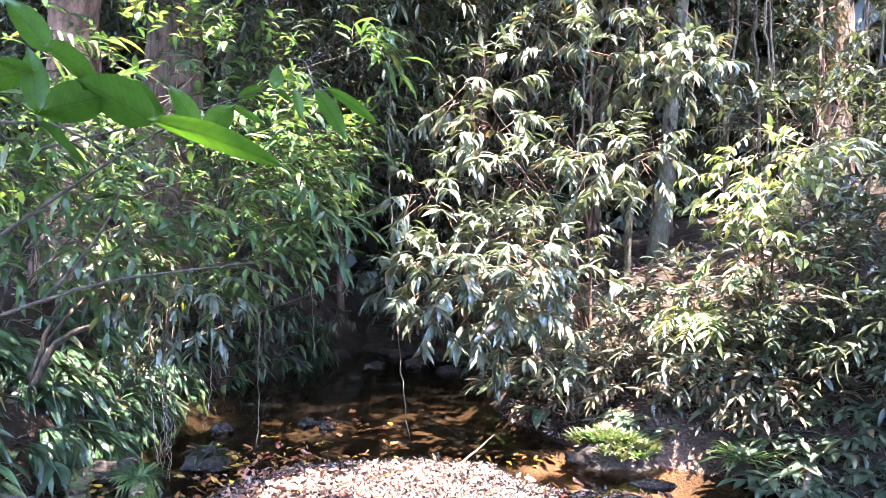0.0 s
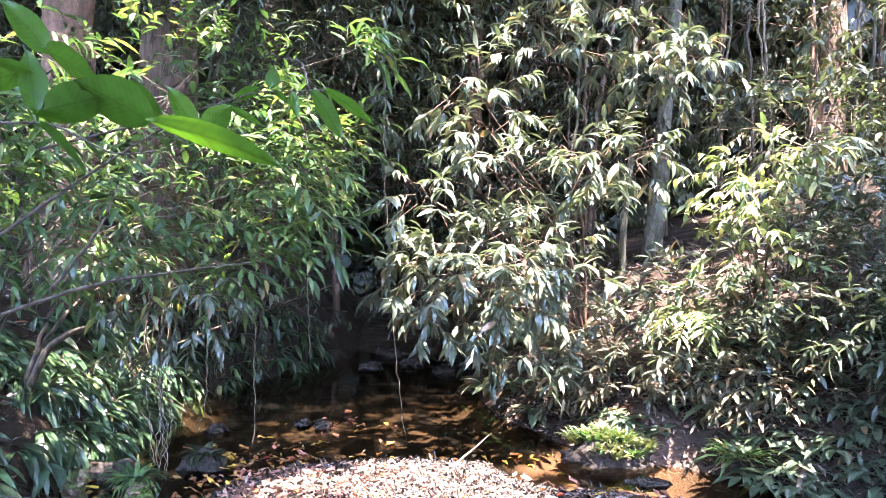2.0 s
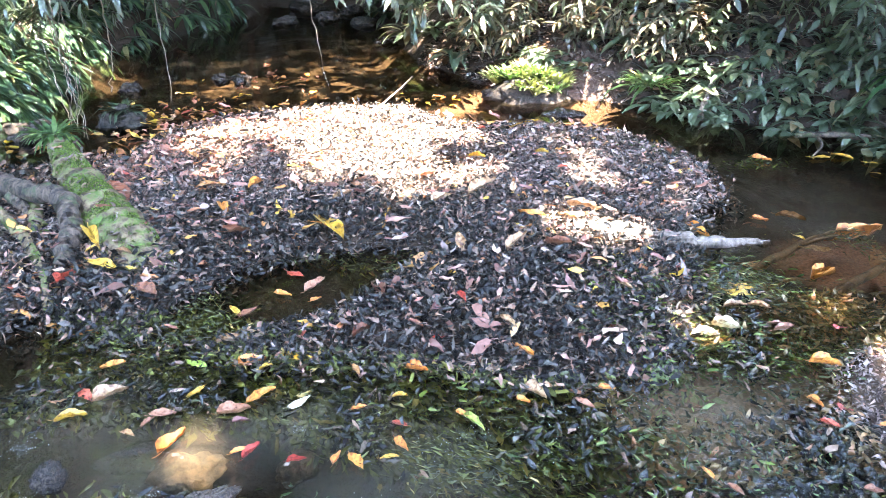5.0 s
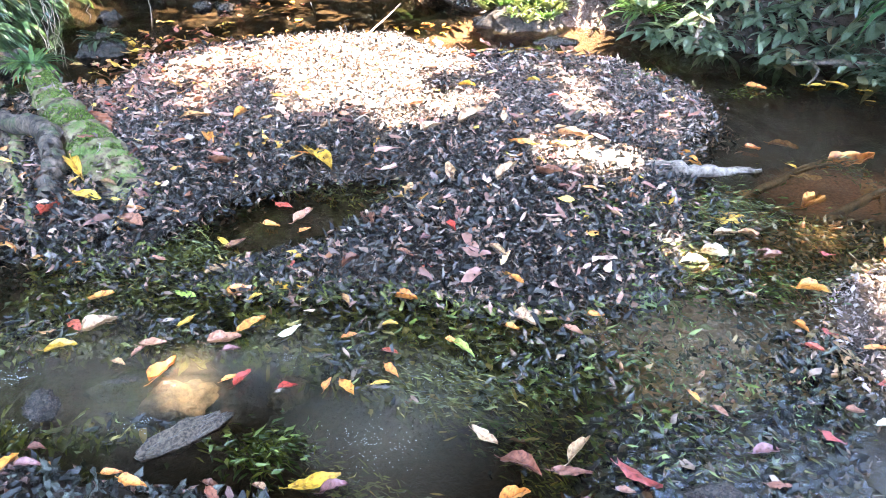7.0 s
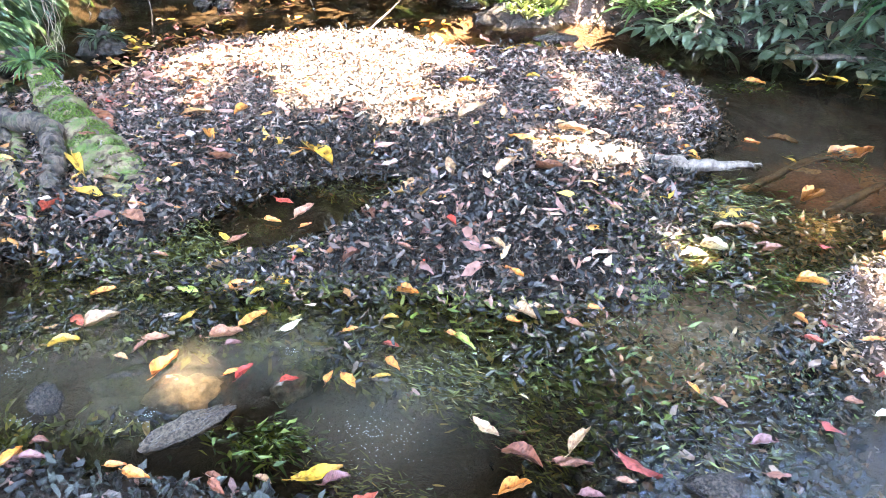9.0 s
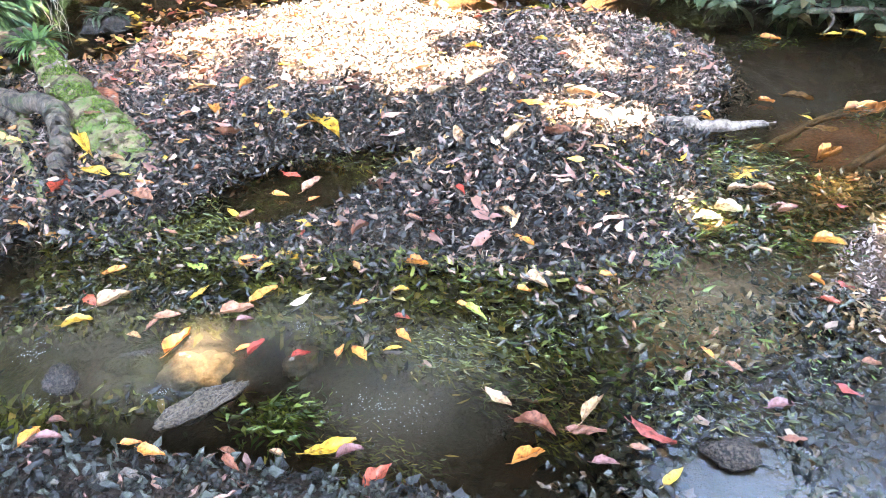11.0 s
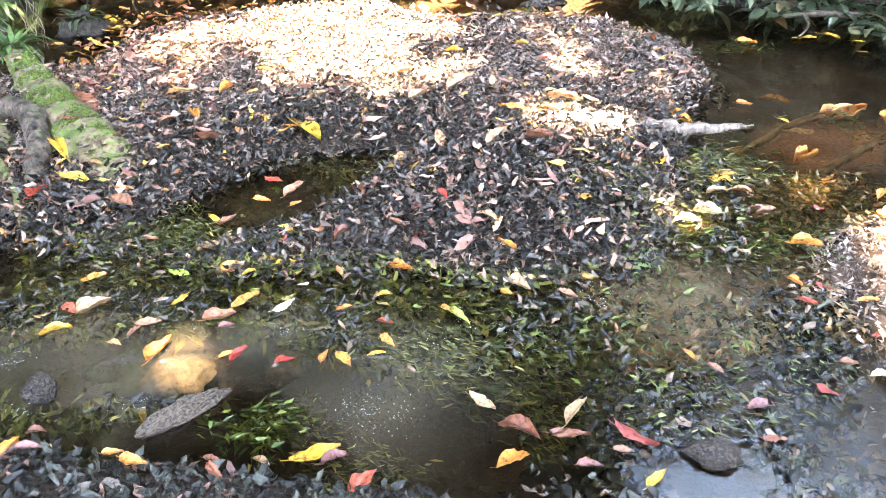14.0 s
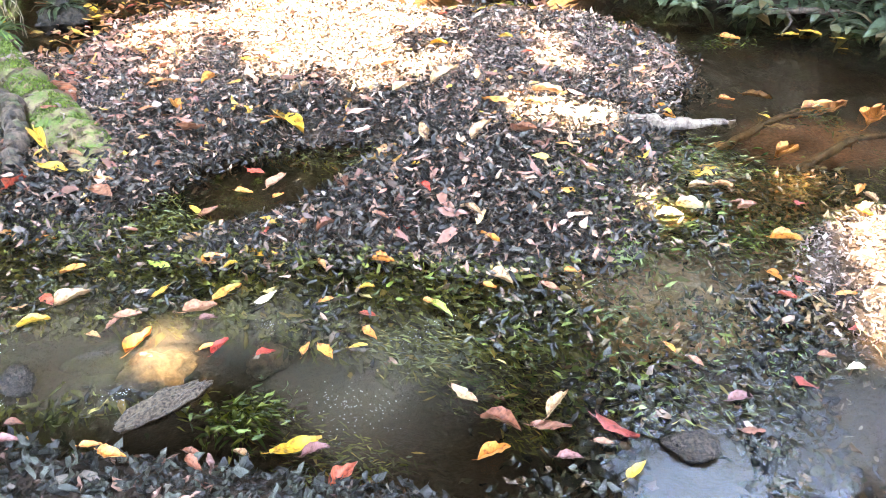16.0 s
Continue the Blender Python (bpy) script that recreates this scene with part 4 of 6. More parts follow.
litter("fine_leaf_litter", g, x, y, 0.017, 0.008, DRYLEAF, "pale crumbled bits of leaf on a sunlit sandy spit", 0.02, 1.2, simple=True, crumple=0.3)
x, y = scatter(g, 16000, 0.25, 2.4, 0.5, 1.7, lambda x, y, g: (height(x, y) > -0.11 + g.normal(0, 0.03, len(x))) & ((waves(x, y, 9.0, 66) + g.normal(0, 0.14, len(x)) > -0.06 + 0.3 * np.exp(-((x - 1.38) / 0.32) ** 2 - ((y - 0.98) / 0.13) ** 2))))
litter("wet_leaf_litter", g, x, y, 0.044, 0.017, SHINYLEAF, "dark shining leaves standing half out of shallow water", 0.012, 0.5, curl=0.4, crumple=0.2, zf=lambda x, y: np.full(len(x), -0.02) + 0.02 * waves(x, y, 7, 4))
CHANNEL = ((-1.3, -0.5, 0.0, 0.3), (1.8, 1.68, 1.42, 1.12))


def open_water(x, y, g):
    """The clear channel between the bar and the near bank, and the dark pool on the bar, where nothing grows."""
    pool = ((x + 0.38) / 0.34) ** 2 + ((y - 2.7) / 0.26) ** 2 < 0.85 + g.normal(0, 0.1, len(x))
    return pool | (np.abs(y - np.interp(x, *CHANNEL)) < 0.17 + g.normal(0, 0.04, len(x))) & (x < 0.34)


x, y = scatter(g, 52000, -1.2, 2.4, 1.15, 3.0, lambda x, y, g: (height(x, y) < -0.015) & (waves(x, y, 5.0, 12) + g.normal(0, 0.1, len(x)) > np.where(x > 0.5, 0.1, 0.02)) & (x > -0.95 + 0.6 * (2.1 - y)) & ~open_water(x, y, g))
litter("water_weed", g, x, y, 0.036, 0.0065, WEED, "green and olive water weed and sunken leaves just under the surface", 0.035, 0.6, zf=lambda x, y: np.maximum(height(x, y), -0.042 + 0.035 * waves(x, y, 6, 14)), heading=-35, simple=True)
for cx, cy, sx, sy, k in ((1.1, 2.15, 0.16, 0.14, 450), (1.0, 2.45, 0.1, 0.1, 300), (1.35, 1.95, 0.16, 0.1, 260), (0.75, 1.35, 0.14, 0.08, 220), (-0.36, 1.42, 0.07, 0.04, 300), (0.6, 1.6, 0.15, 0.08, 160), (0.2, 1.9, 0.2, 0.06, 160), (1.5, 2.6, 0.15, 0.1, 300), (1.75, 4.05, 0.1, 0.1, 160), (2.35, 3.92, 0.12, 0.05, 130)):
    litter("water_weed", g, g.normal(cx, sx, k), g.normal(cy, sy, k), 0.04, 0.011, BRIGHTWEED, "patch of bright green weed reaching the surface", 0.03, 0.8, zf=lambda x, y: np.maximum(height(x, y), -0.03), heading=-35, simple=True)
x, y = scatter(g, 15000, -1.3, 1.3, 1.5, 2.6, lambda x, y, g: (height(x, y) < 0.0) & (bar_level(x, y) > -0.42 + g.normal(0, 0.08, len(x))) & (x < 0.7 + g.normal(0, 0.15, len(x))) & ~open_water(x, y, g))
litter("sunken_leaf_litter", g, x, y, 0.06, 0.019, WEED, "dark olive sunken leaves along the edge of the bar", 0.03, 0.4, zf=lambda x, y: np.maximum(height(x, y), -0.04), heading=-65)
x, y = scatter(g, 9000, -1.6, 1.6, 1.5, 2.8, lambda x, y, g: (bar_level(x, y) > -0.5) & (bar_level(x, y) < -0.05) & (waves(x, y, 7.0, 41) + g.normal(0, 0.12, len(x)) > 0.05) & ~open_water(x, y, g))
litter("wet_leaf_litter", g, x, y, 0.046, 0.014, SHINYLEAF, "clumps of blackened leaves at the waterline of the bar", 0.025, 0.7, curl=0.35, zf=lambda x, y: np.maximum(height(x, y), -0.012))
x, y = scatter(g, 7500, 0.7, 2.1, 1.4, 2.4, lambda x, y, g: (height(x, y) < 0.0) & (waves(x, y, 5.0, 91) + g.normal(0, 0.2, len(x)) > 0.0))
litter("sunken_leaf_litter", g, x, y, 0.044, 0.016, TANLEAF, "tan and orange leaves lying under clear shallow water", 0.02, 0.4, zf=lambda x, y: np.maximum(height(x, y), -0.03), simple=True)
# Tiny leaflets stand in for glints among the weed.
x, y = scatter(g, 2600, 0.35, 1.9, 1.2, 2.2, lambda x, y, g: (height(x, y) < 0.0) & (waves(x, y, 6.0, 47) + g.normal(0, 0.12, len(x)) > 0.12))
litter("water_weed", g, x, y, 0.019, 0.006, BRIGHTWEED, "tiny weed leaflets added as glints at the water surface", 0.014, 1.1, zf=lambda x, y: np.full(len(x), -0.006), simple=True)
x, y = scatter(g, 2600, 0.3, 1.7, 2.6, 4.4, lambda x, y, g: (height(x, y) > 0.0) & (waves(x, y, 3.0, 72) + g.normal(0, 0.3, len(x)) > 0.1))
litter("dry_leaf_litter", g, x, y, 0.055, 0.021, DRYLEAF, "brown and tan leaves strewn over the drier side of the bar", 0.07, 0.8)
x, y = scatter(g, 1100, -1.6, -0.2, 3.7, 5.0, lambda x, y, g: (height(x, y) > -0.02) & (bar_level(x, y) < 0.55))
litter("coloured_leaf_litter", g, x, y, 0.062, 0.026, PINKLEAF, "pinkish brown leaves lying along the edge of the bar", 0.07, 0.6)
x, y = g.normal(-1.35, 0.33, 170), g.normal(5.2, 0.38, 170)
k = (bar_level(x, y) < 0.1) & (height(x, y) < 0.06)
litter("drifted_leaves", g, x[k], y[k], 0.085, 0.036, COLOURLEAF, "yellow and orange leaves drifted together on the pool", 0.012, 0.12, 0.05, zf=lambda x, y: np.maximum(height(x, y), 0.0))
x, y = g.uniform(-1.7, 1.9, 420), g.uniform(2.1, 5.3, 420)
k = height(x, y) > 0.0
litter("coloured_leaf_litter", g, x[k], y[k], 0.055, 0.024, COLOURLEAF, "small red, orange and tan leaves mixed into the litter", 0.05, 0.4)
x, y = g.uniform(-2.6, -1.2, 170), g.uniform(2.4, 4.9, 170)
litter("coloured_leaf_litter", g, x, y, 0.11, 0.045, COLOURLEAF, "brown and orange leaves strewn round the log", 0.03, 0.4, zf=lambda x, y: np.maximum(height(x, y), 0.0))
x, y = scatter(g, 9000, 0.5, 3.2, 4.5, 7.0, lambda x, y, g: (height(x, y) > 0.0) & (height(x, y) < 0.6))
litter("dry_leaf_litter", g, x[::2], y[::2], 0.06, 0.024, DRYLEAF, "brown leaf litter at the foot of the bank", 0.03, 0.7, simple=True)
litter("wet_leaf_litter", g, x[1::2], y[1::2], 0.07, 0.026, WETLEAF, "dark wet leaf litter at the foot of the bank", 0.03, 0.9)
x, y = scatter(g, 9000, -5, 5.5, 2.0, 9.5, lambda x, y, g: (height(x, y) > 0.12))
litter("bank_leaf_litter", g, x, y, 0.10, 0.042, DRYLEAF, "brown dead leaves lying on the bank slopes under the plants", 0.03, 0.6, simple=True)

# ---- single fallen leaves ----
# The white tone holds sun glare on top of a pale leaf colour.
TONES = {
    "yellow": ((0.50, 0.28, 0.03), (0.62, 0.40, 0.07)), "orange": ((0.52, 0.17, 0.035), (0.66, 0.28, 0.06)), "red": ((0.40, 0.045, 0.03), (0.50, 0.11, 0.06)),
    "pink": ((0.22, 0.09, 0.05), (0.36, 0.17, 0.10)), "pale": ((0.34, 0.20, 0.10), (0.46, 0.30, 0.17)), "brown": ((0.34, 0.16, 0.06), (0.46, 0.25, 0.10)),
    "rust": ((0.15, 0.055, 0.03), (0.26, 0.09, 0.05)), "white": ((0.52, 0.46, 0.28), (0.66, 0.60, 0.42)), "green": ((0.24, 0.36, 0.05), (0.42, 0.48, 0.12)),
    "purple": ((0.16, 0.06, 0.055), (0.24, 0.11, 0.10)), "crimson": ((0.26, 0.04, 0.03), (0.38, 0.08, 0.06))}


def fallen_mesh(tone, seed):
    """One dead leaf, a metre long before scaling: oval with a drawn-out tip, a midrib groove, a curled and nicked rim and a stalk."""
    g = np.random.default_rng(seed)
    us, vs = np.linspace(0, 1, 10), np.linspace(-1, 1, 5)
    asym, belly = g.uniform(-0.16, 0.16), g.uniform(0.28, 0.46)
    c1, c2, tw = g.uniform(-0.5, 0.9), g.uniform(-0.5, 0.5), g.uniform(-1.1, 1.1)
    pts = []
    for u in us:
        w = belly * 0.5 * (math.sin(math.pi * u ** 0.8) ** 0.8 if 0 < u < 1 else 0.0) * (1 - 0.35 * u) * 1.25
        for v in vs:
            e = w * (1 + g.uniform(-0.3, 0.08) * abs(v))
            pts.append((u - 0.5, v * e + asym * math.sin(math.pi * u) * 0.4, 0.07 * abs(v) + c1 * v * v * w * 1.5 + c2 * (u - 0.5) ** 2 + tw * v * w * (u - 0.5) + g.normal(0, 0.026)))
    f = []
    for i in range(9):
        for j in range(4):
            a = i * 5 + j
            f += [(a, a + 5, a + 6), (a, a + 6, a + 1)]
    v1, t1 = np.array(pts), np.array(f)
    line = np.array([[(-0.66, 0.03, 0.02), (-0.57, 0.01, 0.0), (-0.49, 0, 0.0), (0.0, 0, -0.004 + 0.0), (0.46, 0, c2 * 0.2)]])
    v2, t2 = tubes(line, np.array([[0.012, 0.011, 0.012, 0.008, 0.003]]), 4)
    return raw_mesh("fallen_leaf", *joined([(v1, t1), (v2, t2)]), tone)


LEAFMAT = {k: fallen_material(k + "_fallen_leaf", a, b) for k, (a, b) in TONES.items()}
LEAFMESH = {k: [fallen_mesh(m, 300 + 7 * i + 31 * j) for j in range(5)] for i, (k, m) in enumerate(LEAFMAT.items())}
SAY = {"yellow": "yellow fallen leaf", "orange": "orange-brown fallen leaf", "red": "bright red fallen leaf", "pink": "pinkish dry fallen leaf", "pale": "pale tan dry fallen leaf", "brown": "curled brown dry fallen leaf",
       "rust": "dark rust-brown wet fallen leaf", "white": "pale fallen leaf with painted-in sun glare", "green": "fresh green fallen leaf", "purple": "purplish wet fallen leaf", "crimson": "large dark red glossy fallen leaf"}
gl = np.random.default_rng(77)


def fallen(tone, x, y, turn, length, lift=None, state=""):
    z = ground_z(x, y)
    wet = z < 0.0
    if -1.6 < x < -1.15 and 2.85 < y < 3.5:
        z += 0.09
    ob = new("fallen_leaf", LEAFMESH[tone][int(gl.integers(5))])
    rise = 0.012 if wet else 0.065
    t = gl.normal(0, 3 if wet else 9, 2)
    ob.matrix_world = pose(x, y, max(z, 0.0) + (rise if lift is None else lift), t[0], t[1], turn) @ Matrix.Diagonal((length, length * gl.uniform(0.85, 1.15), length, 1))
    return tagged(ob, SAY[tone] + (state or (" floating on shallow water" if wet else " lying on dark leaf litter")), "leaf", "fallen leaves")


PINK_LEAVES = ((-0.64, 3.05, 57, 0.21), (-0.28, 2.69, 51, 0.13), (-0.54, 2.49, 34, 0.09), (-0.94, 2.6, -45, 0.14), (-0.83, 2.42, -16, 0.07), (0.12, 2.2, -35, 0.07), (0.8, 2.72, -39, 0.13), (1.55, 2.13, 8, 0.09), (-0.51, 1.88, 11, 0.11), (-0.74, 1.89, 1, 0.09), (-0.78, 1.86, 58, 0.06), (-0.47, 1.28, -25, 0.04), (0.64, 1.84, -34, 0.04), (0.65, 1.78, -52, 0.08), (0.97, 1.36, -56, 0.04), (1.36, 1.31, -20, 0.05), (0.6, 1.12, -22, 0.03))
YELLOW_LEAVES = ((-0.22, 3.1, -61, 0.29), (-1.22, 2.9, -61, 0.2), (-1.18, 2.82, -30, 0.17), (-0.59, 2.51, -54, 0.09), (-0.35, 2.18, 0, 0.06), (-0.3, 2.15, -3, 0.09), (-0.89, 4.09, -22, 0.11), (-0.44, 3.87, -26, 0.08), (1.52, 2.42, -27, 0.13), (1.56, 2.46, -30, 0.11), (2.05, 2.88, -70, 0.07), (2.8, 3.93, -2, 0.14), (2.95, 3.93, -30, 0.13), (3.05, 3.8, -38, 0.08), (2.97, 3.63, -56, 0.05), (1.88, 4.32, -78, 0.08), (0.62, 3.91, -13, 0.1), (1.01, 3.91, -27, 0.08), (1.18, 4.81, -34, 0.16), (0.97, 4.47, -3, 0.09))
YELLOW_LEAVES_B = ((-0.43, 2.12, 30, 0.05), (-0.65, 2, 41, 0.08), (0.04, 1.9, 3, 0.05), (-0.01, 1.61, 7, 0.06), (-1.04, 1.92, 16, 0.1), (-0.2, 1.26, 12, 0.14), (0.65, 1.02, 31, 0.08))
BROWN_LEAVES = ((-0.86, 3.62, -6, 0.17), (0.21, 2.85, 54, 0.19), (1.54, 2.3, -28, 0.09), (-0.11, 2.06, -67, 0.08), (-0.83, 1.81, -26, 0.05), (-1.11, 2.01, -3, 0.06), (-0.91, 1.4, 49, 0.02))
ORANGE_LEAVES = ((-0.27, 3.12, 4, 0.08), (-0.41, 2.63, -22, 0.08), (-0.27, 2.57, 30, 0.05), (-1.14, 2.42, 7, 0.09), (-0.74, 3.3, -60, 0.12), (1.59, 3, -72, 0.16), (1.96, 3.09, -36, 0.08), (1.58, 1.9, -24, 0.11), (2.42, 3.94, -37, 0.12), (-0.98, 2.19, 18, 0.09), (-0.48, 2.15, 11, 0.11), (0.11, 2.04, -23, 0.09), (-0.43, 1.96, 41, 0.12), (-0.1, 1.85, 12, 0.05), (0.03, 1.66, -57, 0.07), (-0.11, 1.6, -60, 0.08), (-0.17, 1.62, 65, 0.06), (-0.47, 1.69, 23, 0.04), (-0.68, 1.75, 57, 0.12), (-1.01, 1.43, -31, 0.06))
ORANGE_LEAVES_B = ((-0.7, 1.28, 1, 0.05), (-0.64, 1.24, -23, 0.08), (-0.97, 1.34, 55, 0.07), (0.31, 1.14, 17, 0.1), (0.45, 1.82, -39, 0.04), (0.49, 2.01, -54, 0.09), (0.75, 1.85, -15, 0.06), (1.42, 1.7, -60, 0.06), (0.92, 1.43, -70, 0.05), (0.24, 1.78, -37, 0.04))
PALE_LEAVES = ((-1.11, 2.9, -31, 0.1), (-0.16, 3.39, 30, 0.11), (0.16, 3.31, 46, 0.12), (0.34, 3.3, 9, 0.11), (0.38, 2.83, -88, 0.14), (-0.59, 2.31, 17, 0.09), (-0.51, 2.35, -32, 0.08), (0.56, 3.38, 31, 0.19), (1.02, 3.09, -25, 0.17), (0.62, 2.77, 39, 0.15), (0.46, 2.15, -57, 0.09), (0.98, 2.35, -31, 0.05), (1.44, 2.31, -2, 0.1), (-0.94, 2.02, 25, 0.12), (-0.34, 1.25, -34, 0.04), (0.27, 1.35, -52, 0.1), (0.52, 1.27, 42, 0.11), (0.5, 1.86, -51, 0.1), (0.57, 1.89, -16, 0.07))
RUST_LEAVES = ((-1.33, 3.62, -52, 0.27), (-0.01, 2.48, -71, 0.13), (-0.08, 2.21, 45, 0.1), (-0.97, 1.47, 4, 0.05), (-0.43, 1.16, -52, 0.07), (0.35, 1.24, -33, 0.12), (0.48, 1.2, -14, 0.11), (1.01, 1.09, -11, 0.07))
RED_LEAVES = ((0.31, 2.33, -66, 0.07), (-0.37, 2.81, -28, 0.09), (-1.03, 2.04, -53, 0.09), (0.03, 1.75, -28, 0.05), (-0.29, 1.63, 9, 0.06), (-0.43, 1.68, 53, 0.08), (-0.08, 1.13, 48, 0.11), (1.4, 1.59, -41, 0.06))
WHITE_LEAVES = ((1.23, 2.13, -11, 0.11), (1.33, 2.17, -19, 0.11), (1.95, 1.98, 13, 0.06), (-0.3, 1.91, 33, 0.09), (1.42, 1.25, -4, 0.06))
GREEN_LEAVES = ((-0.68, 2.17, -30, 0.09), (0.27, 1.74, -53, 0.1))
PURPLE_LEAVES = ((-0.48, 1.83, -1, 0.06), (-0.15, 1.23, 18, 0.08), (-0.92, 1.33, 11, 0.07), (1.03, 1.2, -1, 0.08), (0.5, 1.09, -15, 0.07))
CRIMSON_LEAVES = ((0.65, 1.16, -54, 0.14), (1.24, 1.22, -54, 0.07), (1.5, 1.66, -47, 0.05))
for tone, rows in (("pink", PINK_LEAVES), ("yellow", YELLOW_LEAVES), ("yellow", YELLOW_LEAVES_B), ("brown", BROWN_LEAVES), ("orange", ORANGE_LEAVES), ("orange", ORANGE_LEAVES_B), ("pale", PALE_LEAVES), ("rust", RUST_LEAVES), ("red", RED_LEAVES), ("white", WHITE_LEAVES), ("green", GREEN_LEAVES), ("purple", PURPLE_LEAVES), ("crimson", CRIMSON_LEAVES)):
    for x, y, turn, length in rows:
        fallen(tone, x, y, turn, max(length, 0.055))

# ---- wood, stones, vines ----


def log_piece(name, pieces, label, category, material, seed, lumps=0.06, sides=12, steps=22, flat=1.0):
    """Fallen wood: each piece is (name, points, first radius, last radius)."""
    at = pieces[0][1][0]
    top = thing(name, at, label, category)
    for i, (n, pts, r0, r1) in enumerate(pieces):
        limb(n, pts, r0, r1, material, top, steps=steps, sides=sides, wobble=r0 * 0.12, seed=seed + i, lumps=lumps, grit=r0 * (0.05 if material == DEADWOOD else 0.07), flat=flat)
    return top


log = log_piece("fallen_log", [("trunk", [(-1.9, 4.4, 0.16), (-1.64, 3.9, 0.145), (-1.4, 3.48, 0.12), (-1.18, 3.14, 0.08), (-1.0, 2.86, -0.03)], 0.06, 0.14),
                               ("root_flare", [(-1.14, 3.25, 0.03), (-1.0, 3.02, 0.02), (-0.9, 2.86, -0.03)], 0.07, 0.03), ("root_flare", [(-1.32, 3.2, 0.02), (-1.24, 3.0, 0.0), (-1.18, 2.84, -0.03)], 0.06, 0.03)],
                "rotting log covered in bright green moss", "log", MOSSLOG, 401, 0.04, 28, 70, 0.75)
gm = np.random.default_rng(466)
nm = 14000
um = gm.uniform(0.02, 0.97, nm)
ridge = bent([(-1.9, 4.4, 0.16), (-1.64, 3.9, 0.145), (-1.4, 3.48, 0.12), (-1.18, 3.14, 0.08), (-1.0, 2.86, -0.03)], 60)
seat = ridge[(um * 59).astype(int)] + (ridge[np.minimum((um * 59).astype(int) + 1, 59)] - ridge[(um * 59).astype(int)]) * gm.uniform(0, 1, (nm, 1))
turn_m = gm.normal(0, 0.75, nm)
rad_m = (0.06 + 0.08 * um) * 1.0
cross = unit(np.cross(np.gradient(ridge, axis=0)[(um * 59).astype(int)], np.array([0, 0, 1.0])))
outw = cross * np.sin(turn_m)[:, None] + np.array([0, 0, 0.75]) * np.cos(turn_m)[:, None]
seat = seat + outw * rad_m[:, None]
mossy = waves(seat[:, 0] * 3, seat[:, 1] * 3, 4.0, 55) > -0.12
part("moss", raw_mesh("moss", *blades(seat[mossy], unit(outw[mossy] + gm.normal(0, 0.6, (int(mossy.sum()), 3))), gm.normal(0, 1, (int(mossy.sum()), 3)), gm.uniform(0.008, 0.016, int(mossy.sum())), 0.005, 0.4, stations=(0.5,), profile=(1.0,)), MOSSLEAF), log, "bright green cushions of moss")["kind"] = "stuff"
pick = gm.permutation(nm)[:46]
litter("coloured_leaf_litter", gm, seat[pick, 0], seat[pick, 1], 0.06, 0.026, DRYLEAF, "dry leaf scraps caught on the mossy log", 0.006, 0.4, zf=lambda x, y: seat[pick, 2])
log_piece("dead_branch", [("main_stem", [(-2.75, 4.05, 0.2), (-2.2, 3.9, 0.17), (-1.96, 3.74, 0.16), (-1.72, 3.54, 0.165), (-1.58, 3.47, 0.18), (-1.46, 3.33, 0.18)], 0.046, 0.05), ("sawn_stub", [(-1.5, 3.38, 0.18), (-1.43, 3.22, 0.165), (-1.4, 3.08, 0.12), (-1.385, 2.92, 0.055)], 0.05, 0.044),
                          ("side_branch", [(-1.86, 3.6, 0.14), (-1.75, 3.5, 0.08), (-1.66, 3.36, 0.03)], 0.03, 0.02)],
          "crooked grey-brown dead branch lying across the mud beside the log", "branch", DEADWOOD, 411, 0.025, 18, 44)
log_piece("mossy_stick", [("stick", [(-2.1, 3.72, 0.13), (-1.85, 3.44, 0.1), (-1.58, 3.08, 0.09), (-1.46, 2.88, 0.05), (-1.35, 2.62, 0.02)], 0.028, 0.022)], "thin green mossy stick on the mud", "stick", MOSSLOG, 421)
log_piece("mossy_stump", [("stump", [(-2.3, 4.42, -0.02), (-2.27, 4.38, 0.12), (-2.24, 4.36, 0.22)], 0.07, 0.055)], "short mossy broken stump standing in mud", "stump", MOSSLOG, 425)
log_piece("mossy_stump", [("stump", [(-1.8, 3.66, 0.05), (-1.7, 3.46, 0.07), (-1.6, 3.26, 0.04)], 0.034, 0.036)], "short mossy chunk of wood lying in mud", "stump", MOSSLOG, 428)
log_piece("driftwood_branch", [("stem", [(1.12, 2.91, 0.075), (1.23, 2.88, 0.075), (1.4, 2.84, 0.055), (1.56, 2.84, 0.035), (1.72, 2.86, 0.01), (1.9, 2.88, -0.015)], 0.05, 0.014),
                               ("root_stub", [(1.2, 2.89, 0.075), (1.08, 2.92, 0.085), (0.98, 2.95, 0.085), (0.9, 2.92, 0.06)], 0.052, 0.03),
                               ("broken_twig", [(1.22, 2.88, 0.09), (1.25, 2.8, 0.08), (1.31, 2.74, 0.03)], 0.013, 0.006)],
          "pale sunlit driftwood branch, its thin end dipping into water", "branch", DRIFT, 431)
log_piece("dry_stick", [("stick", [(0.04, 5.1, 0.06), (0.2, 5.28, 0.13), (0.36, 5.45, 0.22)], 0.009, 0.006)], "thin pale dry stick propped on the leaf bar", "stick", DRIFT, 441, steps=8)
log_piece("dry_stick", [("stick", [(-0.25, 4.45, 0.06), (-0.18, 4.6, 0.09), (-0.1, 4.72, 0.07)], 0.012, 0.008)], "short brown stick on the leaf bar", "stick", DRIFT, 443, steps=8)
log_piece("dry_stick", [("stick", [(0.93, 3.17, 0.075), (1.02, 3.13, 0.09), (1.1, 3.09, 0.08)], 0.02, 0.014)], "short pale stick on the leaf bar", "stick", DRIFT, 445, steps=8)
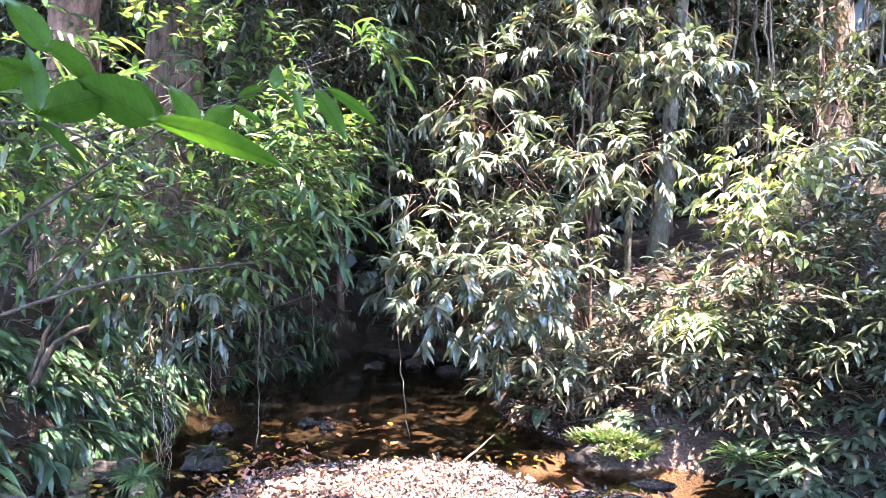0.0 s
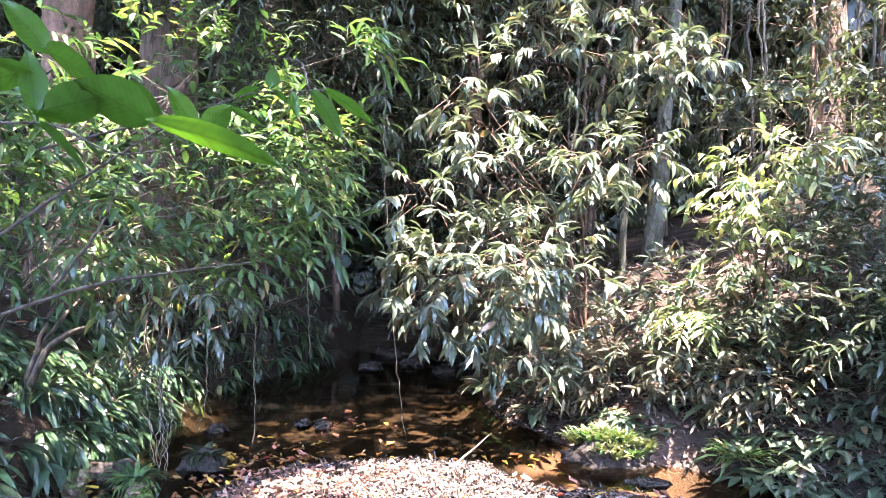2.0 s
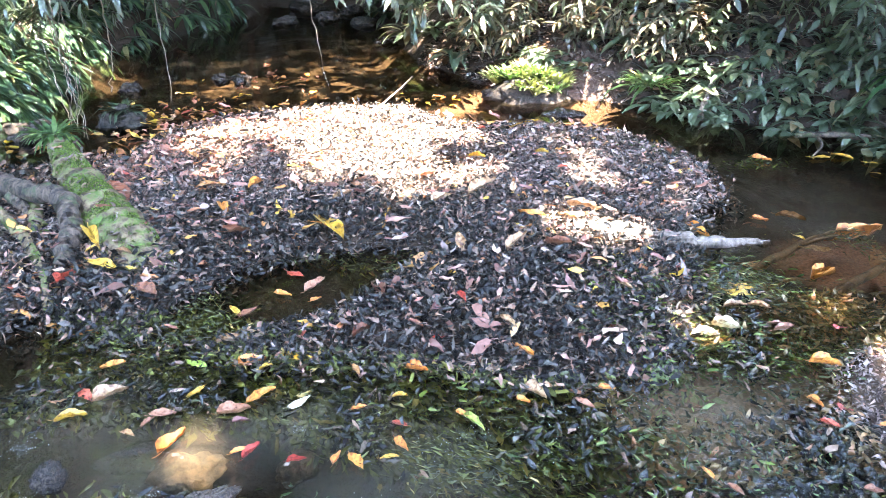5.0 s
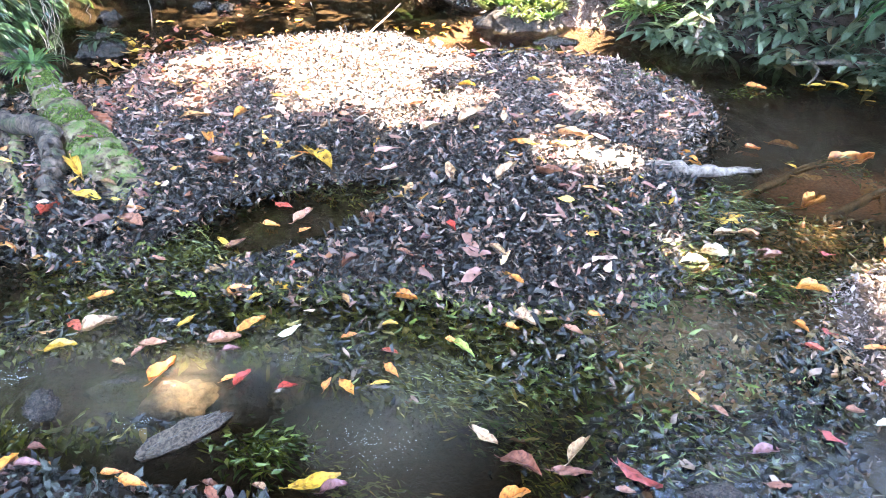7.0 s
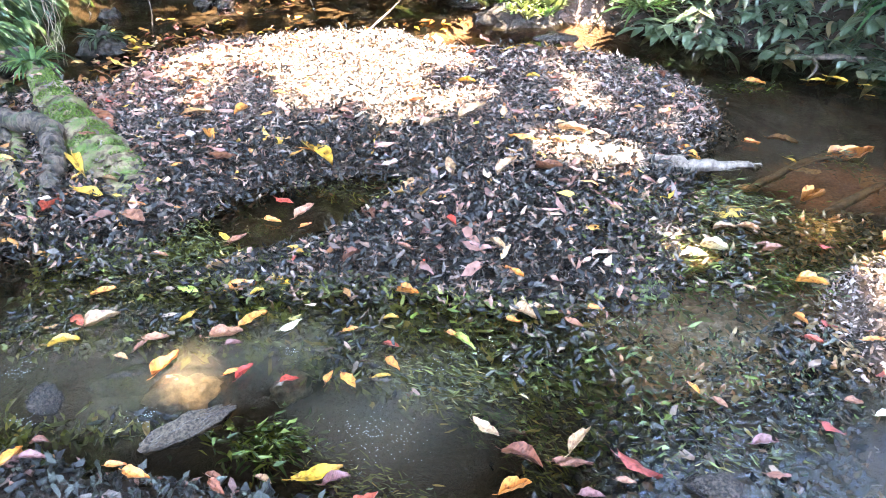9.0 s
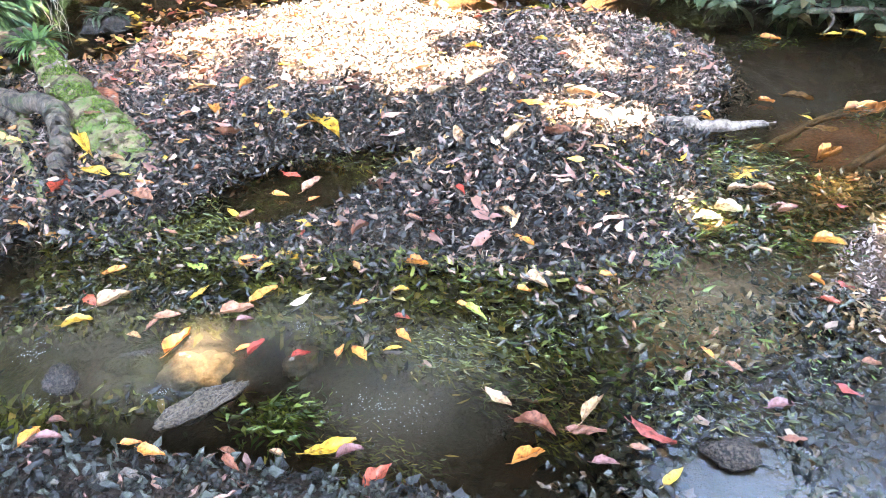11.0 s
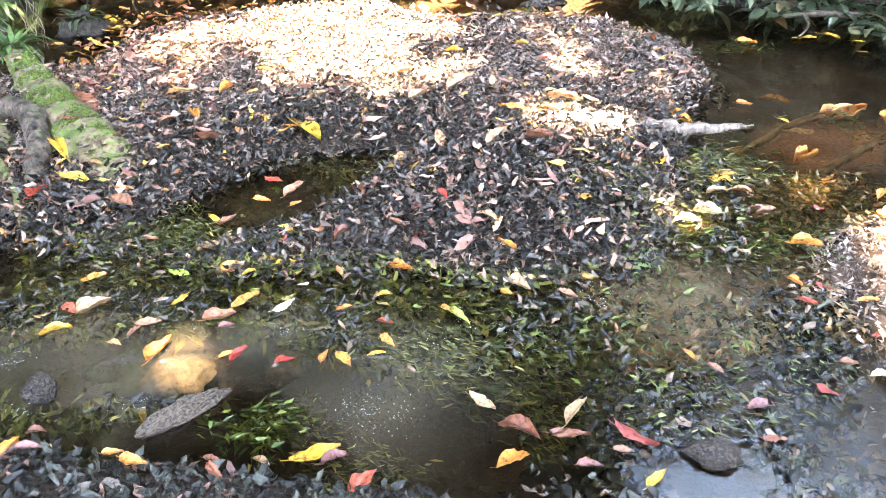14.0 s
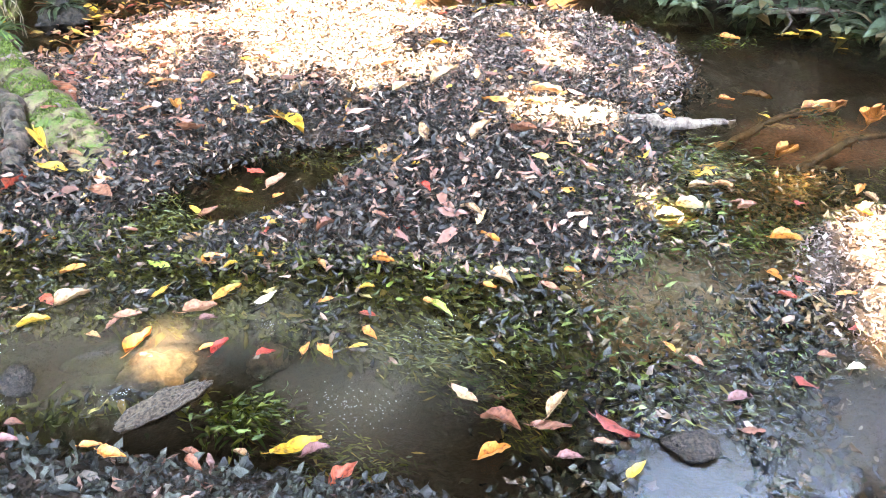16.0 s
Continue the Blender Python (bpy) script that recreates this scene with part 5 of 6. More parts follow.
log_piece("leaning_stick", [("stick", [(2.38, 4.78, -0.05), (2.46, 4.85, 0.14), (2.55, 4.95, 0.32)], 0.03, 0.018)], "pale bare stick leaning against the bank", "stick", DRIFT, 447, steps=8)
log_piece("driftwood_branch", [("stem", [(2.85, 4.3, 0.03), (3.1, 4.18, 0.06), (3.4, 4.02, 0.05)], 0.016, 0.026), ("twig", [(2.95, 4.22, 0.05), (2.86, 4.02, 0.05), (2.74, 3.92, 0.02)], 0.012, 0.006)],
          "brown driftwood at the waterline of the bank", "branch", DEADWOOD, 449)
for i, (a, b, r) in enumerate((((1.5, 2.42, -0.05), (2.0, 2.62, -0.05), 0.03), ((1.7, 2.72, -0.06), (2.6, 3.1, -0.04), 0.045), ((2.0, 2.5, -0.07), (2.7, 2.75, -0.05), 0.05), ((1.95, 2.85, -0.03), (2.5, 2.92, -0.03), 0.02), ((1.35, 2.55, -0.06), (1.9, 2.5, -0.06), 0.022))):
    log_piece("sunken_branch", [("stem", [(a[0], a[1], a[2] - 0.03), tuple((p + q) / 2 + 0.02 for p, q in zip(a, b)), (b[0], b[1], b[2] - 0.03)], r * 0.5, r * 0.25)], "orange-brown branch lying under shallow water", "branch", SUNKWOOD, 451 + i, 0.03)
log_piece("fallen_limb", [("stem", [(-2.5, 3.45, 1.18), (-1.8, 3.5, 1.44), (-1.4, 3.52, 1.52), (-1.0, 3.6, 1.58)], 0.012, 0.003), ("side_branch", [(-1.95, 3.5, 1.42), (-1.7, 3.45, 1.72), (-1.6, 3.45, 1.95)], 0.01, 0.004)],
          "bare arching branch reaching out from the bank shrubs", "branch", TWIG, 461)
log_piece("fallen_limb", [("stem", [(-2.6, 6.9, 0.62), (-1.98, 7.0, 0.88), (-1.4, 7.05, 1.1), (-0.9, 7.1, 1.3)], 0.010, 0.004)], "thin bare branch slanting over dark water", "branch", TWIG, 465)


def stone(x, y, z, sx, sy, sz, turn, label, seed, material=STONE, name="stone"):
    g = np.random.default_rng(seed)
    bm = bmesh.new()
    bmesh.ops.create_icosphere(bm, subdivisions=4, radius=1)
    o = Vector(g.uniform(-50, 50, 3))
    for v in bm.verts:
        k = 1 + 0.4 * noise.noise(v.co * 1.4 + o) + 0.2 * noise.noise(v.co * 4 + o) + 0.11 * noise.noise(v.co * 11 + o) + 0.09 * noise.noise(v.co * 26 + o)
        v.co = Vector((v.co.x * sx, v.co.y * sy, v.co.z * sz)) * k
    me = bpy.data.meshes.new(name)
    bm.to_mesh(me)
    bm.free()
    for f in me.polygons:
        f.use_smooth = True
    me.materials.append(material)
    ob = new(name, me)
    ob.matrix_world = pose(x, y, z, 0, 0, turn)
    return tagged(ob, label, "stone")


stone(-0.57, 1.475, 0.008, 0.125, 0.032, 0.04, 34, "long brown pitted stone breaking the water surface", 501, PITTED)
stone(-1.0, 1.63, 0.022, 0.045, 0.045, 0.045, 10, "small dark wet stone in shallow water", 502)
stone(-0.8, 1.75, -0.04, 0.12, 0.045, 0.04, 12, "dark stone lying just under the water", 503)
stone(0.83, 1.07, 0.01, 0.065, 0.045, 0.03, -15, "rounded lump of dark mud between wet leaves", 504, STONE, "mud_lump")
stone(1.45, 5.06, -0.01, 0.15, 0.08, 0.05, 0, "flat dark stone at the water's edge", 505)
stone(-1.06, 6.35, 0.01, 0.08, 0.07, 0.06, 0, "dark rock standing in the pool", 506)
stone(-1.25, 6.45, 0.0, 0.08, 0.06, 0.05, 20, "dark rock standing in the pool", 507)
for i, (x, y, s) in enumerate(((0.1, 9.0, 0.2), (-0.9, 9.2, 0.18), (-0.4, 9.5, 0.2), (-0.7, 10.2, 0.25), (0.3, 7.9, 0.12), (-0.1, 9.9, 0.2))):
    stone(x, y, 0.0, s, s * 0.7, s * 0.42, i * 47, "dark wet stone in the shaded upstream channel", 520 + i, ROOTS)
# Pale sandy lumps added so that sun flecks show through the silt.
stone(-0.63, 1.69, -0.06, 0.1, 0.07, 0.05, 12, "pale sandy lump added under cloudy water to show a sun fleck", 540, DRIFT)
stone(-0.3, 1.66, -0.045, 0.07, 0.05, 0.045, 40, "pale sandy lump added under cloudy water to show a sun fleck", 545, DRIFT)
stone(-1.75, 5.24, 0.0, 0.16, 0.12, 0.11, 0, "root-bound clump of dark mud standing in water", 541, ROOTS, "mud_clump")
stone(-1.95, 6.2, -0.02, 0.1, 0.08, 0.08, 0, "root-bound clump of dark mud by the bank", 542, ROOTS, "mud_clump")
stone(1.3, 5.55, 0.03, 0.34, 0.2, 0.16, 0, "root-bound mud mound under a grass tuft", 543, ROOTS, "mud_clump")
stone(-2.35, 5.0, 0.0, 0.2, 0.15, 0.11, 30, "root-bound clump of dark mud by the bank", 544, ROOTS, "mud_clump")


def vine(points, r, label, seed, strands=1):
    top = thing("hanging_vine", points[0], label, "vine", "hanging vines")
    for i in range(strands):
        g = np.random.default_rng(seed + i)
        pts = np.array(points, float)
        if i:
            pts = pts + g.normal(0, 0.03, pts.shape) + np.array([g.normal(0, 0.05), 0, 0])
        limb("strand", pts, r, r * 0.6, VINE, top, steps=34, sides=5, wobble=0.008, seed=seed + i)


vine([(-1.6, 5.95, 2.6), (-1.58, 5.95, 1.4), (-1.56, 5.93, 0.5), (-1.55, 5.9, 0.12), (-1.57, 5.85, -0.08)], 0.006, "thin pale vine hanging down to the water", 601)
vine([(-1.37, 6.95, 3.4), (-1.36, 6.95, 2.2), (-1.32, 6.95, 1.2), (-1.3, 6.95, 0.55)], 0.007, "thin vine hanging from the canopy over the pool", 611)
vine([(-0.58, 6.45, 3.4), (-0.55, 6.4, 2.2), (-0.47, 6.3, 1.2), (-0.38, 6.2, 0.4), (-0.3, 6.15, -0.05)], 0.007, "thin slanting vine dipping into the pool", 621)
vine([(-2.0, 6.0, 1.6), (-1.98, 6.0, 0.9), (-1.97, 5.95, 0.35), (-2.02, 5.9, 0.05)], 0.007, "thin vine hanging by the bank", 631)
vine([(-1.95, 5.1, 1.4), (-1.93, 5.05, 0.8), (-1.9, 5.0, 0.4), (-1.94, 4.95, 0.0)], 0.0042, "tangle of pale hanging roots by the bank", 641, 5)
vine([(-2.08, 5.25, 1.3), (-2.05, 5.2, 0.7), (-2.02, 5.15, 0.1)], 0.006, "thin hanging root by the bank", 651, 2)
vine([(3.48, 7.9, 5.5), (3.46, 7.95, 4.4), (3.52, 7.95, 3.6), (3.6, 7.95, 2.85), (3.62, 7.9, 1.6)], 0.014, "stout pale twisted vine hanging from the canopy", 661, 2)
for i, (x, y, lean) in enumerate(((2.0, 8.2, 0.1), (3.9, 8.6, -0.2), (4.4, 8.0, 0.25), (4.9, 8.8, 0.1), (3.4, 9.3, 0.15), (5.4, 8.3, -0.15), (4.1, 9.6, 0.1), (5.9, 9.2, 0.1), (-2.2, 8.8, 0.1), (-2.6, 8.5, -0.1), (1.4, 9.0, 0.2))):
    sap = thing("sapling", (x, y, ground_z(x, y)), "slender bare forest sapling stem", "tree", "saplings behind the stream")
    limb("trunk", [(x, y, ground_z(x, y) - 0.1), (x + lean, y, 2.6), (x + lean * 2.2, y + 0.1, 7.5)], 0.045 if i == 0 else 0.022, 0.014, TRUNK_PALE if i % 2 == 0 else TWIG, sap, steps=20, wobble=0.02, seed=700 + i)

# ---- low plants ----


def blade_mesh(name, material, arch, droop, wide, rows=7, ripple=0.02, seed=0, taper=1.0):
    """One leaf a metre long before scaling: stalk, grooved midrib, an arching blade with a drawn-out tip."""
    g = np.random.default_rng(seed)
    pts, f = [], []
    for i in range(rows):
        u = i / (rows - 1)
        w = wide * 0.5 * (math.sin(math.pi * min(u * 1.02, 1.0) ** taper) ** 0.75 if 0 < u < 0.98 else 0.0)
        z = arch * u - droop * u * u
        for v in (-1, -0.5, 0, 0.5, 1):
            pts.append((u * (1 - 0.12 * droop), v * w, z + 0.22 * wide * abs(v) - (0.12 * wide * v * v) + g.normal(0, ripple * wide)))
    for i in range(rows - 1):
        for j in range(4):
            a = i * 5 + j
            f += [(a, a + 5, a + 6), (a, a + 6, a + 1)]
    return raw_mesh(name, pts, f, material)


def object_leaf(name, stops, rough, light, spec=0.6, scale=30):
    return leaf_material(name, stops, rough, light, scale=scale, per="object", spec=spec)


STRAP_L = object_leaf("strap_leaf_blade", [(0.0, (0.028, 0.055, 0.03)), (0.6, (0.048, 0.092, 0.045)), (0.94, (0.09, 0.16, 0.06)), (1.0, (0.34, 0.28, 0.14))], 0.3, 0.2, 0.7)
BROAD_L = object_leaf("bank_leaf_blade", [(0.0, (0.05, 0.075, 0.045)), (0.6, (0.085, 0.12, 0.07)), (0.9, (0.14, 0.17, 0.10)), (1.0, (0.28, 0.18, 0.10))], 0.32, 0.25, 0.7)
BIG_L = fallen_material("large_leaf_blade", (0.045, 0.115, 0.014), (0.075, 0.165, 0.022), 0.32, 0.55, (1.2, 1.35, 0.5), 0.2, 0.975)
STRAPS = [blade_mesh("leaf", STRAP_L, a, d, 0.155, seed=i) for i, (a, d) in enumerate(((0.35, 0.6), (0.5, 0.9), (0.2, 0.55), (0.42, 0.8), (0.55, 0.75)))]
BROADS = [blade_mesh("leaf", BROAD_L, a, d, 0.29, seed=10 + i) for i, (a, d) in enumerate(((0.45, 0.6), (0.7, 0.8), (0.25, 0.42), (0.55, 0.7)))]
gp = np.random.default_rng(808)


def rosette(name, x, y, z, meshes, n, size, face, spread, label, category, group, tilt=0.0):
    """A low plant: single arching leaves round a short crown, most of them facing out from the slope."""
    top = thing(name, (x, y, z), label, category, group)
    for i in range(n):
        a = face + gp.normal(0, spread)
        s = size * gp.uniform(0.65, 1.2)
        ob = new("leaf", meshes[int(gp.integers(len(meshes)))])
        ob.parent = top
        ob.matrix_basis = pose(gp.normal(0, 0.03), gp.normal(0, 0.03), gp.uniform(-0.02, 0.03), gp.normal(0, 14), tilt + gp.normal(0, 16), a) @ Matrix.Diagonal((s, s * gp.uniform(0.85, 1.2), s, 1))
    return top


for i in range(165):
    y = gp.uniform(3.3, 7.6)
    x = np.interp(y, *LEFT_FOOT) - gp.uniform(0.0, 0.95)
    rosette("strap_leaved_plant", x, y, ground_z(x, y) + 0.02, STRAPS, 13, 0.33, -28, 30, "low arching strap-leaved plant with glossy dark green leaves on the bank", "plant", "strap-leaved plants on the left bank", 22)
for i in range(130):
    y = gp.uniform(3.2, 5.9)
    x = np.interp(y, *RIGHT_FOOT) + (0.1 if y > 5.1 else -0.16) + gp.uniform(0.0, 1.0) ** 1.7 * 1.1
    rosette("broad_leaved_plant", x, y, ground_z(x, y) + 0.06, BROADS, 15, 0.19, 212, 120, "low plant with pointed grey-green leaves hanging over the bank", "plant", "low plants on the right bank", 2)
for i in range(84):
    y = gp.uniform(3.1, 5.0)
    x = np.interp(y, *RIGHT_FOOT) + gp.uniform(-0.05, 0.5)
    rosette("broad_leaved_plant", x, y, max(ground_z(x, y), 0.0) + 0.04, BROADS, 13, 0.17, 205, 110, "low plant with pointed grey-green leaves hanging over the bank", "plant", "low plants on the right bank", 8)
for i in range(26):
    y = gp.uniform(6.4, 9.4)
    x = np.interp(y, *RIGHT_FOOT) + gp.uniform(0.0, 0.7)
    rosette("broad_leaved_plant", x, y, ground_z(x, y) + 0.05, BROADS, 10, 0.26, 220, 70, "low shaded plant with pointed dark leaves on the upstream bank", "plant", "low plants on the right bank", 0)
for i in range(48):
    y = gp.uniform(7.2, 9.8)
    x = np.interp(y, *LEFT_FOOT) - gp.uniform(-0.1, 0.6)
    rosette("strap_leaved_plant", x, y, ground_z(x, y) + 0.02, STRAPS, 10, 0.3, -40, 50, "low strap-leaved plant with dark leaves on the shaded upstream bank", "plant", "strap-leaved plants on the left bank", 12)
rosette("white_edged_plant", 3.2, 4.1, 0.32, BROADS, 9, 0.27, 215, 45, "plant with large pale sunlit leaves over the water", "plant", "", 10)


def tuft(name, x, y, z, n, size, material, label, seed, wide=0.07, spread=0.12, category="plant", rise=0.9, sag=(0.3, 0.9)):
    """A tuft: many narrow blades out of one stool."""
    g = np.random.default_rng(seed)
    top = thing(name, (x, y, z), label, category)
    a = g.uniform(0, 2 * math.pi, n)
    base = np.stack([x + np.cos(a) * spread * g.uniform(0, 1, n), y + np.sin(a) * spread * 0.7 * g.uniform(0, 1, n), np.full(n, z)], 1)
    way = np.stack([np.cos(a), np.sin(a), g.uniform(0.5, 1.4, n) * rise], 1)
    s = size * g.uniform(0.6, 1.2, n)
    part("blade_tuft", raw_mesh("blade_tuft", *blades(base, way, np.tile([0, 0, 1.0], (n, 1)) + g.normal(0, 0.1, (n, 3)), s, s * wide * 2, g.uniform(*sag, n)), material), top)["kind"] = "stuff"
    return top


for i in range(40):
    x, y = gp.normal(1.34, 0.11), gp.uniform(5.38, 5.62)
    top_z = 0.16 - 0.8 * (x - 1.3) ** 2 - 2.2 * max(0.0, 5.48 - y) ** 1.3
    tuft("mound_herb", x, y, top_z, 46, 0.14, GRASS if i % 3 else FRESH, "sunlit clump of small light green leaves on a mud mound", 950 + i, 0.1, 0.05, "plant", 1.9, (0.1, 0.6))
tuft("log_fern", -1.91, 4.42, 0.18, 110, 0.17, FRESH, "small bright green fern growing on the end of the mossy log", 903, 0.09, 0.05, "fern")
tuft("water_herb", -1.75, 5.24, 0.09, 34, 0.15, DEEP, "small dark green herb on a mud clump in the water", 904, 0.12, 0.05)
tuft("bank_fern", 2.1, 5.05, 0.2, 60, 0.2, FRESH, "bright green fern at the foot of the bank", 905, 0.08, 0.15, "fern")
tuft("bank_fern", 3.55, 4.0, 0.45, 50, 0.38, STRAP, "dark green fern over the water's edge", 906, 0.07, 0.2, "fern")
tuft("drowned_herb", 1.05, 2.4, -0.05, 60, 0.1, FRESH, "green water herb in the shallows", 908, 0.12, 0.18, "plant", 0.35)
tuft("drowned_herb", 0.55, 1.5, -0.08, 70, 0.1, FRESH, "green water herb in the shallows", 909, 0.12, 0.25, "plant", 0.3)
tuft("drowned_herb", -0.36, 1.42, -0.07, 40, 0.05, FRESH, "green water herb in the shallows", 910, 0.12, 0.14, "plant", 0.3)
tuft("drowned_herb", 0.62, 1.72, -0.07, 70, 0.09, FRESH, "green water herb in the shallows", 911, 0.12, 0.2, "plant", 0.3)


def frond_plant(name, x, y, z, n, size, label, seed, face, spread, material):
    """A fern or young palm: arching fronds with two rows of leaflets."""
    g = np.random.default_rng(seed)
    top = thing(name, (x, y, z), label, "fern")
    for i in range(n):
        a = radians(face + g.normal(0, spread))
        w = np.array([[math.cos(a), math.sin(a), g.uniform(0.3, 1.0) * (0.6 if name == "drowned_fern" else 1.0)]])
        l, t = sprays(g, np.array([[x, y, z]]), w, size * g.uniform(0.7, 1.2), 34, size * 0.24, size * 0.045, sag=0.7, hang=0.15, droop=0.3, splay=1.3)
        part("frond", raw_mesh("frond", *joined([l, t]), material), top)
    return top


frond_plant("bank_palm", 3.1, 4.9, 1.1, 6, 0.7, "young palm with feathery drooping fronds on the bank", 920, 200, 60, GREY)
frond_plant("bank_palm", 1.95, 5.5, 1.15, 6, 0.6, "young palm with bright feathery fronds in the sun", 921, 190, 80, YOUNG)
frond_plant("bank_palm", 1.6, 6.8, 2.1, 4, 0.8, "hanging feathery fern fronds beside the tree", 922, 230, 50, DEEP)
frond_plant("bank_palm", -2.3, 5.3, 0.75, 5, 0.45, "small feathery dark fern among the bank plants", 923, -30, 50, DEEP)
frond_plant("bank_palm", 3.6, 6.4, 2.5, 6, 0.8, "sunlit feathery fern high on the bank", 924, 200, 70, GREY)

frond_plant("drowned_fern", 0.92, 1.98, 0.005, 6, 0.24, "bright yellow-green fern fronds half out of the water", 907, -35, 22, YOUNG)

# ---- leafy branch close to the eye ----
near = thing("leafy_branch", (-0.9, 1.15, 1.66), "leafy branch with large bright green leaves lit from above", "branch")
limb("stem", [(-0.95, 1.16, 1.60), (-0.81, 1.17, 1.701), (-0.679, 1.16, 1.79), (-0.546, 1.14, 1.872), (-0.472, 1.13, 1.911)], 0.0038, 0.0016, TWIG, near, steps=18, sides=6)
limb("side_twig", [(-0.85, 1.13, 1.905), (-0.733, 1.1, 1.897), (-0.655, 1.1, 1.894), (-0.566, 1.1, 1.853), (-0.505, 1.12, 1.86)], 0.003, 0.0015, TWIG, near, steps=16, sides=6)
far_twig = thing("leafy_branch", (-0.7, 1.5, 1.94), "slender twig with green pointed leaves and a dry seed spray", "branch")
limb("stem", [(-0.9, 1.5, 1.9), (-0.589, 1.5, 1.983), (-0.491, 1.5, 2.014), (-0.442, 1.5, 2.029), (-0.35, 1.5, 2.032), (-0.306, 1.5, 2.037)], 0.003, 0.0014, TWIG, far_twig, steps=18, sides=6)
limb("seed_spray", [(-0.334, 1.5, 2.038), (-0.346, 1.5, 2.081), (-0.358, 1.5, 2.097), (-0.39, 1.5, 2.1)], 0.003, 0.001, DRIFT, far_twig, steps=8, sides=5)
WIDE_LEAF = {w: blade_mesh("leaf", BIG_L, 0.12, 0.2, w, 12, 0.012, 50 + int(w * 100), 0.9) for w in (0.2, 0.32, 0.45, 0.62)}


def big_leaf(parent, base, tip, wide, up=(0, 0.75, 0.65)):
    b, t = Vector(base), Vector(tip)
    x = (t - b).normalized()
    y = Vector(up).cross(x).normalized()
    z = x.cross(y)
    s = (t - b).length
    ob = new("leaf", WIDE_LEAF[wide])
    ob.parent = parent
    m = Matrix((x, y, z)).transposed().to_4x4()
    ob.matrix_basis = Matrix.Translation(b - parent.location) @ m @ Matrix.Diagonal((s, s, s, 1))


for base, tip, wide, up in (((-0.69, 1.12, 2.02), (-0.575, 1.1, 1.955), 0.45, (0.2, 0.7, 0.7)), ((-0.665, 1.08, 1.912), (-0.565, 1.1, 1.945), 0.62, (0, 0.8, 0.5)), ((-0.505, 1.1, 1.9), (-0.615, 1.08, 1.965), 0.62, (0.2, 0.9, 0.4)),
                            ((-0.585, 1.16, 1.96), (-0.495, 1.13, 1.922), 0.62, (0, 0.7, 0.7)), ((-0.495, 1.05, 1.898), (-0.27, 1.03, 1.835), 0.2, (0.1, 0.75, 0.6)), ((-0.453, 1.15, 1.896), (-0.5, 1.15, 1.97), 0.45, (0.2, 0.9, 0.2)),
                            ((-0.434, 1.12, 1.89), (-0.385, 1.12, 1.935), 0.62, (0, 0.8, 0.4)), ((-0.675, 1.08, 1.895), (-0.578, 1.06, 1.822), 0.32, (0, 0.6, 0.8)), ((-0.698, 1.12, 1.915), (-0.71, 1.12, 2.02), 0.45, (0, 0.9, 0.2)),
                            ((-0.69, 1.1, 1.975), (-0.76, 1.1, 1.995), 0.32, (0, 0.7, 0.7)), ((-0.72, 1.15, 1.918), (-0.645, 1.15, 1.908), 0.45, (0, 0.5, 0.8)), ((-0.74, 1.2, 2.0), (-0.84, 1.15, 1.96), 0.45, (0, 0.7, 0.6)), ((-0.72, 1.2, 2.03), (-0.8, 1.2, 2.12), 0.45, (0, 0.8, 0.3))):
    big_leaf(near, base, tip, wide, up)
for base, tip, wide in (((-0.439, 1.5, 2.036), (-0.495, 1.5, 2.014), 0.45), ((-0.415, 1.5, 2.036), (-0.408, 1.5, 2.085), 0.62), ((-0.415, 1.5, 2.035), (-0.37, 1.49, 2.005), 0.32), ((-0.374, 1.5, 2.036), (-0.353, 1.49, 1.97), 0.32),
                        ((-0.33, 1.48, 2.034), (-0.25, 1.46, 1.925), 0.32), ((-0.306, 1.48, 2.036), (-0.184, 1.46, 1.96), 0.2), ((-0.51, 1.5, 1.996), (-0.42, 1.48, 1.957), 0.2)):
    big_leaf(far_twig, base, tip, wide)

# ---- drifted leaves on the upstream pool and small bright leaves about ----
gd = np.random.default_rng(4242)
for i in range(30):
    x, y = gd.normal(-0.85, 0.22), gd.normal(6.25, 0.3)
    fallen(str(gd.choice(["yellow", "orange", "brown", "pink", "rust"])), x, y, gd.uniform(0, 360), gd.uniform(0.05, 0.1))
for i in range(26):
    x, y = gd.uniform(-0.8, 0.9), gd.normal(5.5, 0.1)
    fallen(str(gd.choice(["yellow", "orange", "pale"])), x, y, gd.uniform(0, 360), gd.uniform(0.05, 0.1))
for tone, x, y, turn, length in (("orange", 2.42, 2.96, 10, 0.3), ("brown", 2.36, 2.7, 70, 0.28), ("brown", 2.12, 2.84, -15, 0.16), ("orange", 2.0, 2.58, 20, 0.17), ("brown", 1.72, 2.74, 5, 0.14), ("orange", 2.6, 2.82, 40, 0.26), ("brown", 2.2, 3.2, -30, 0.15), ("brown", 1.5, 2.8, 15, 0.12)):
    fallen(tone, x, y, turn, length, -0.035, " lying under shallow brown water")
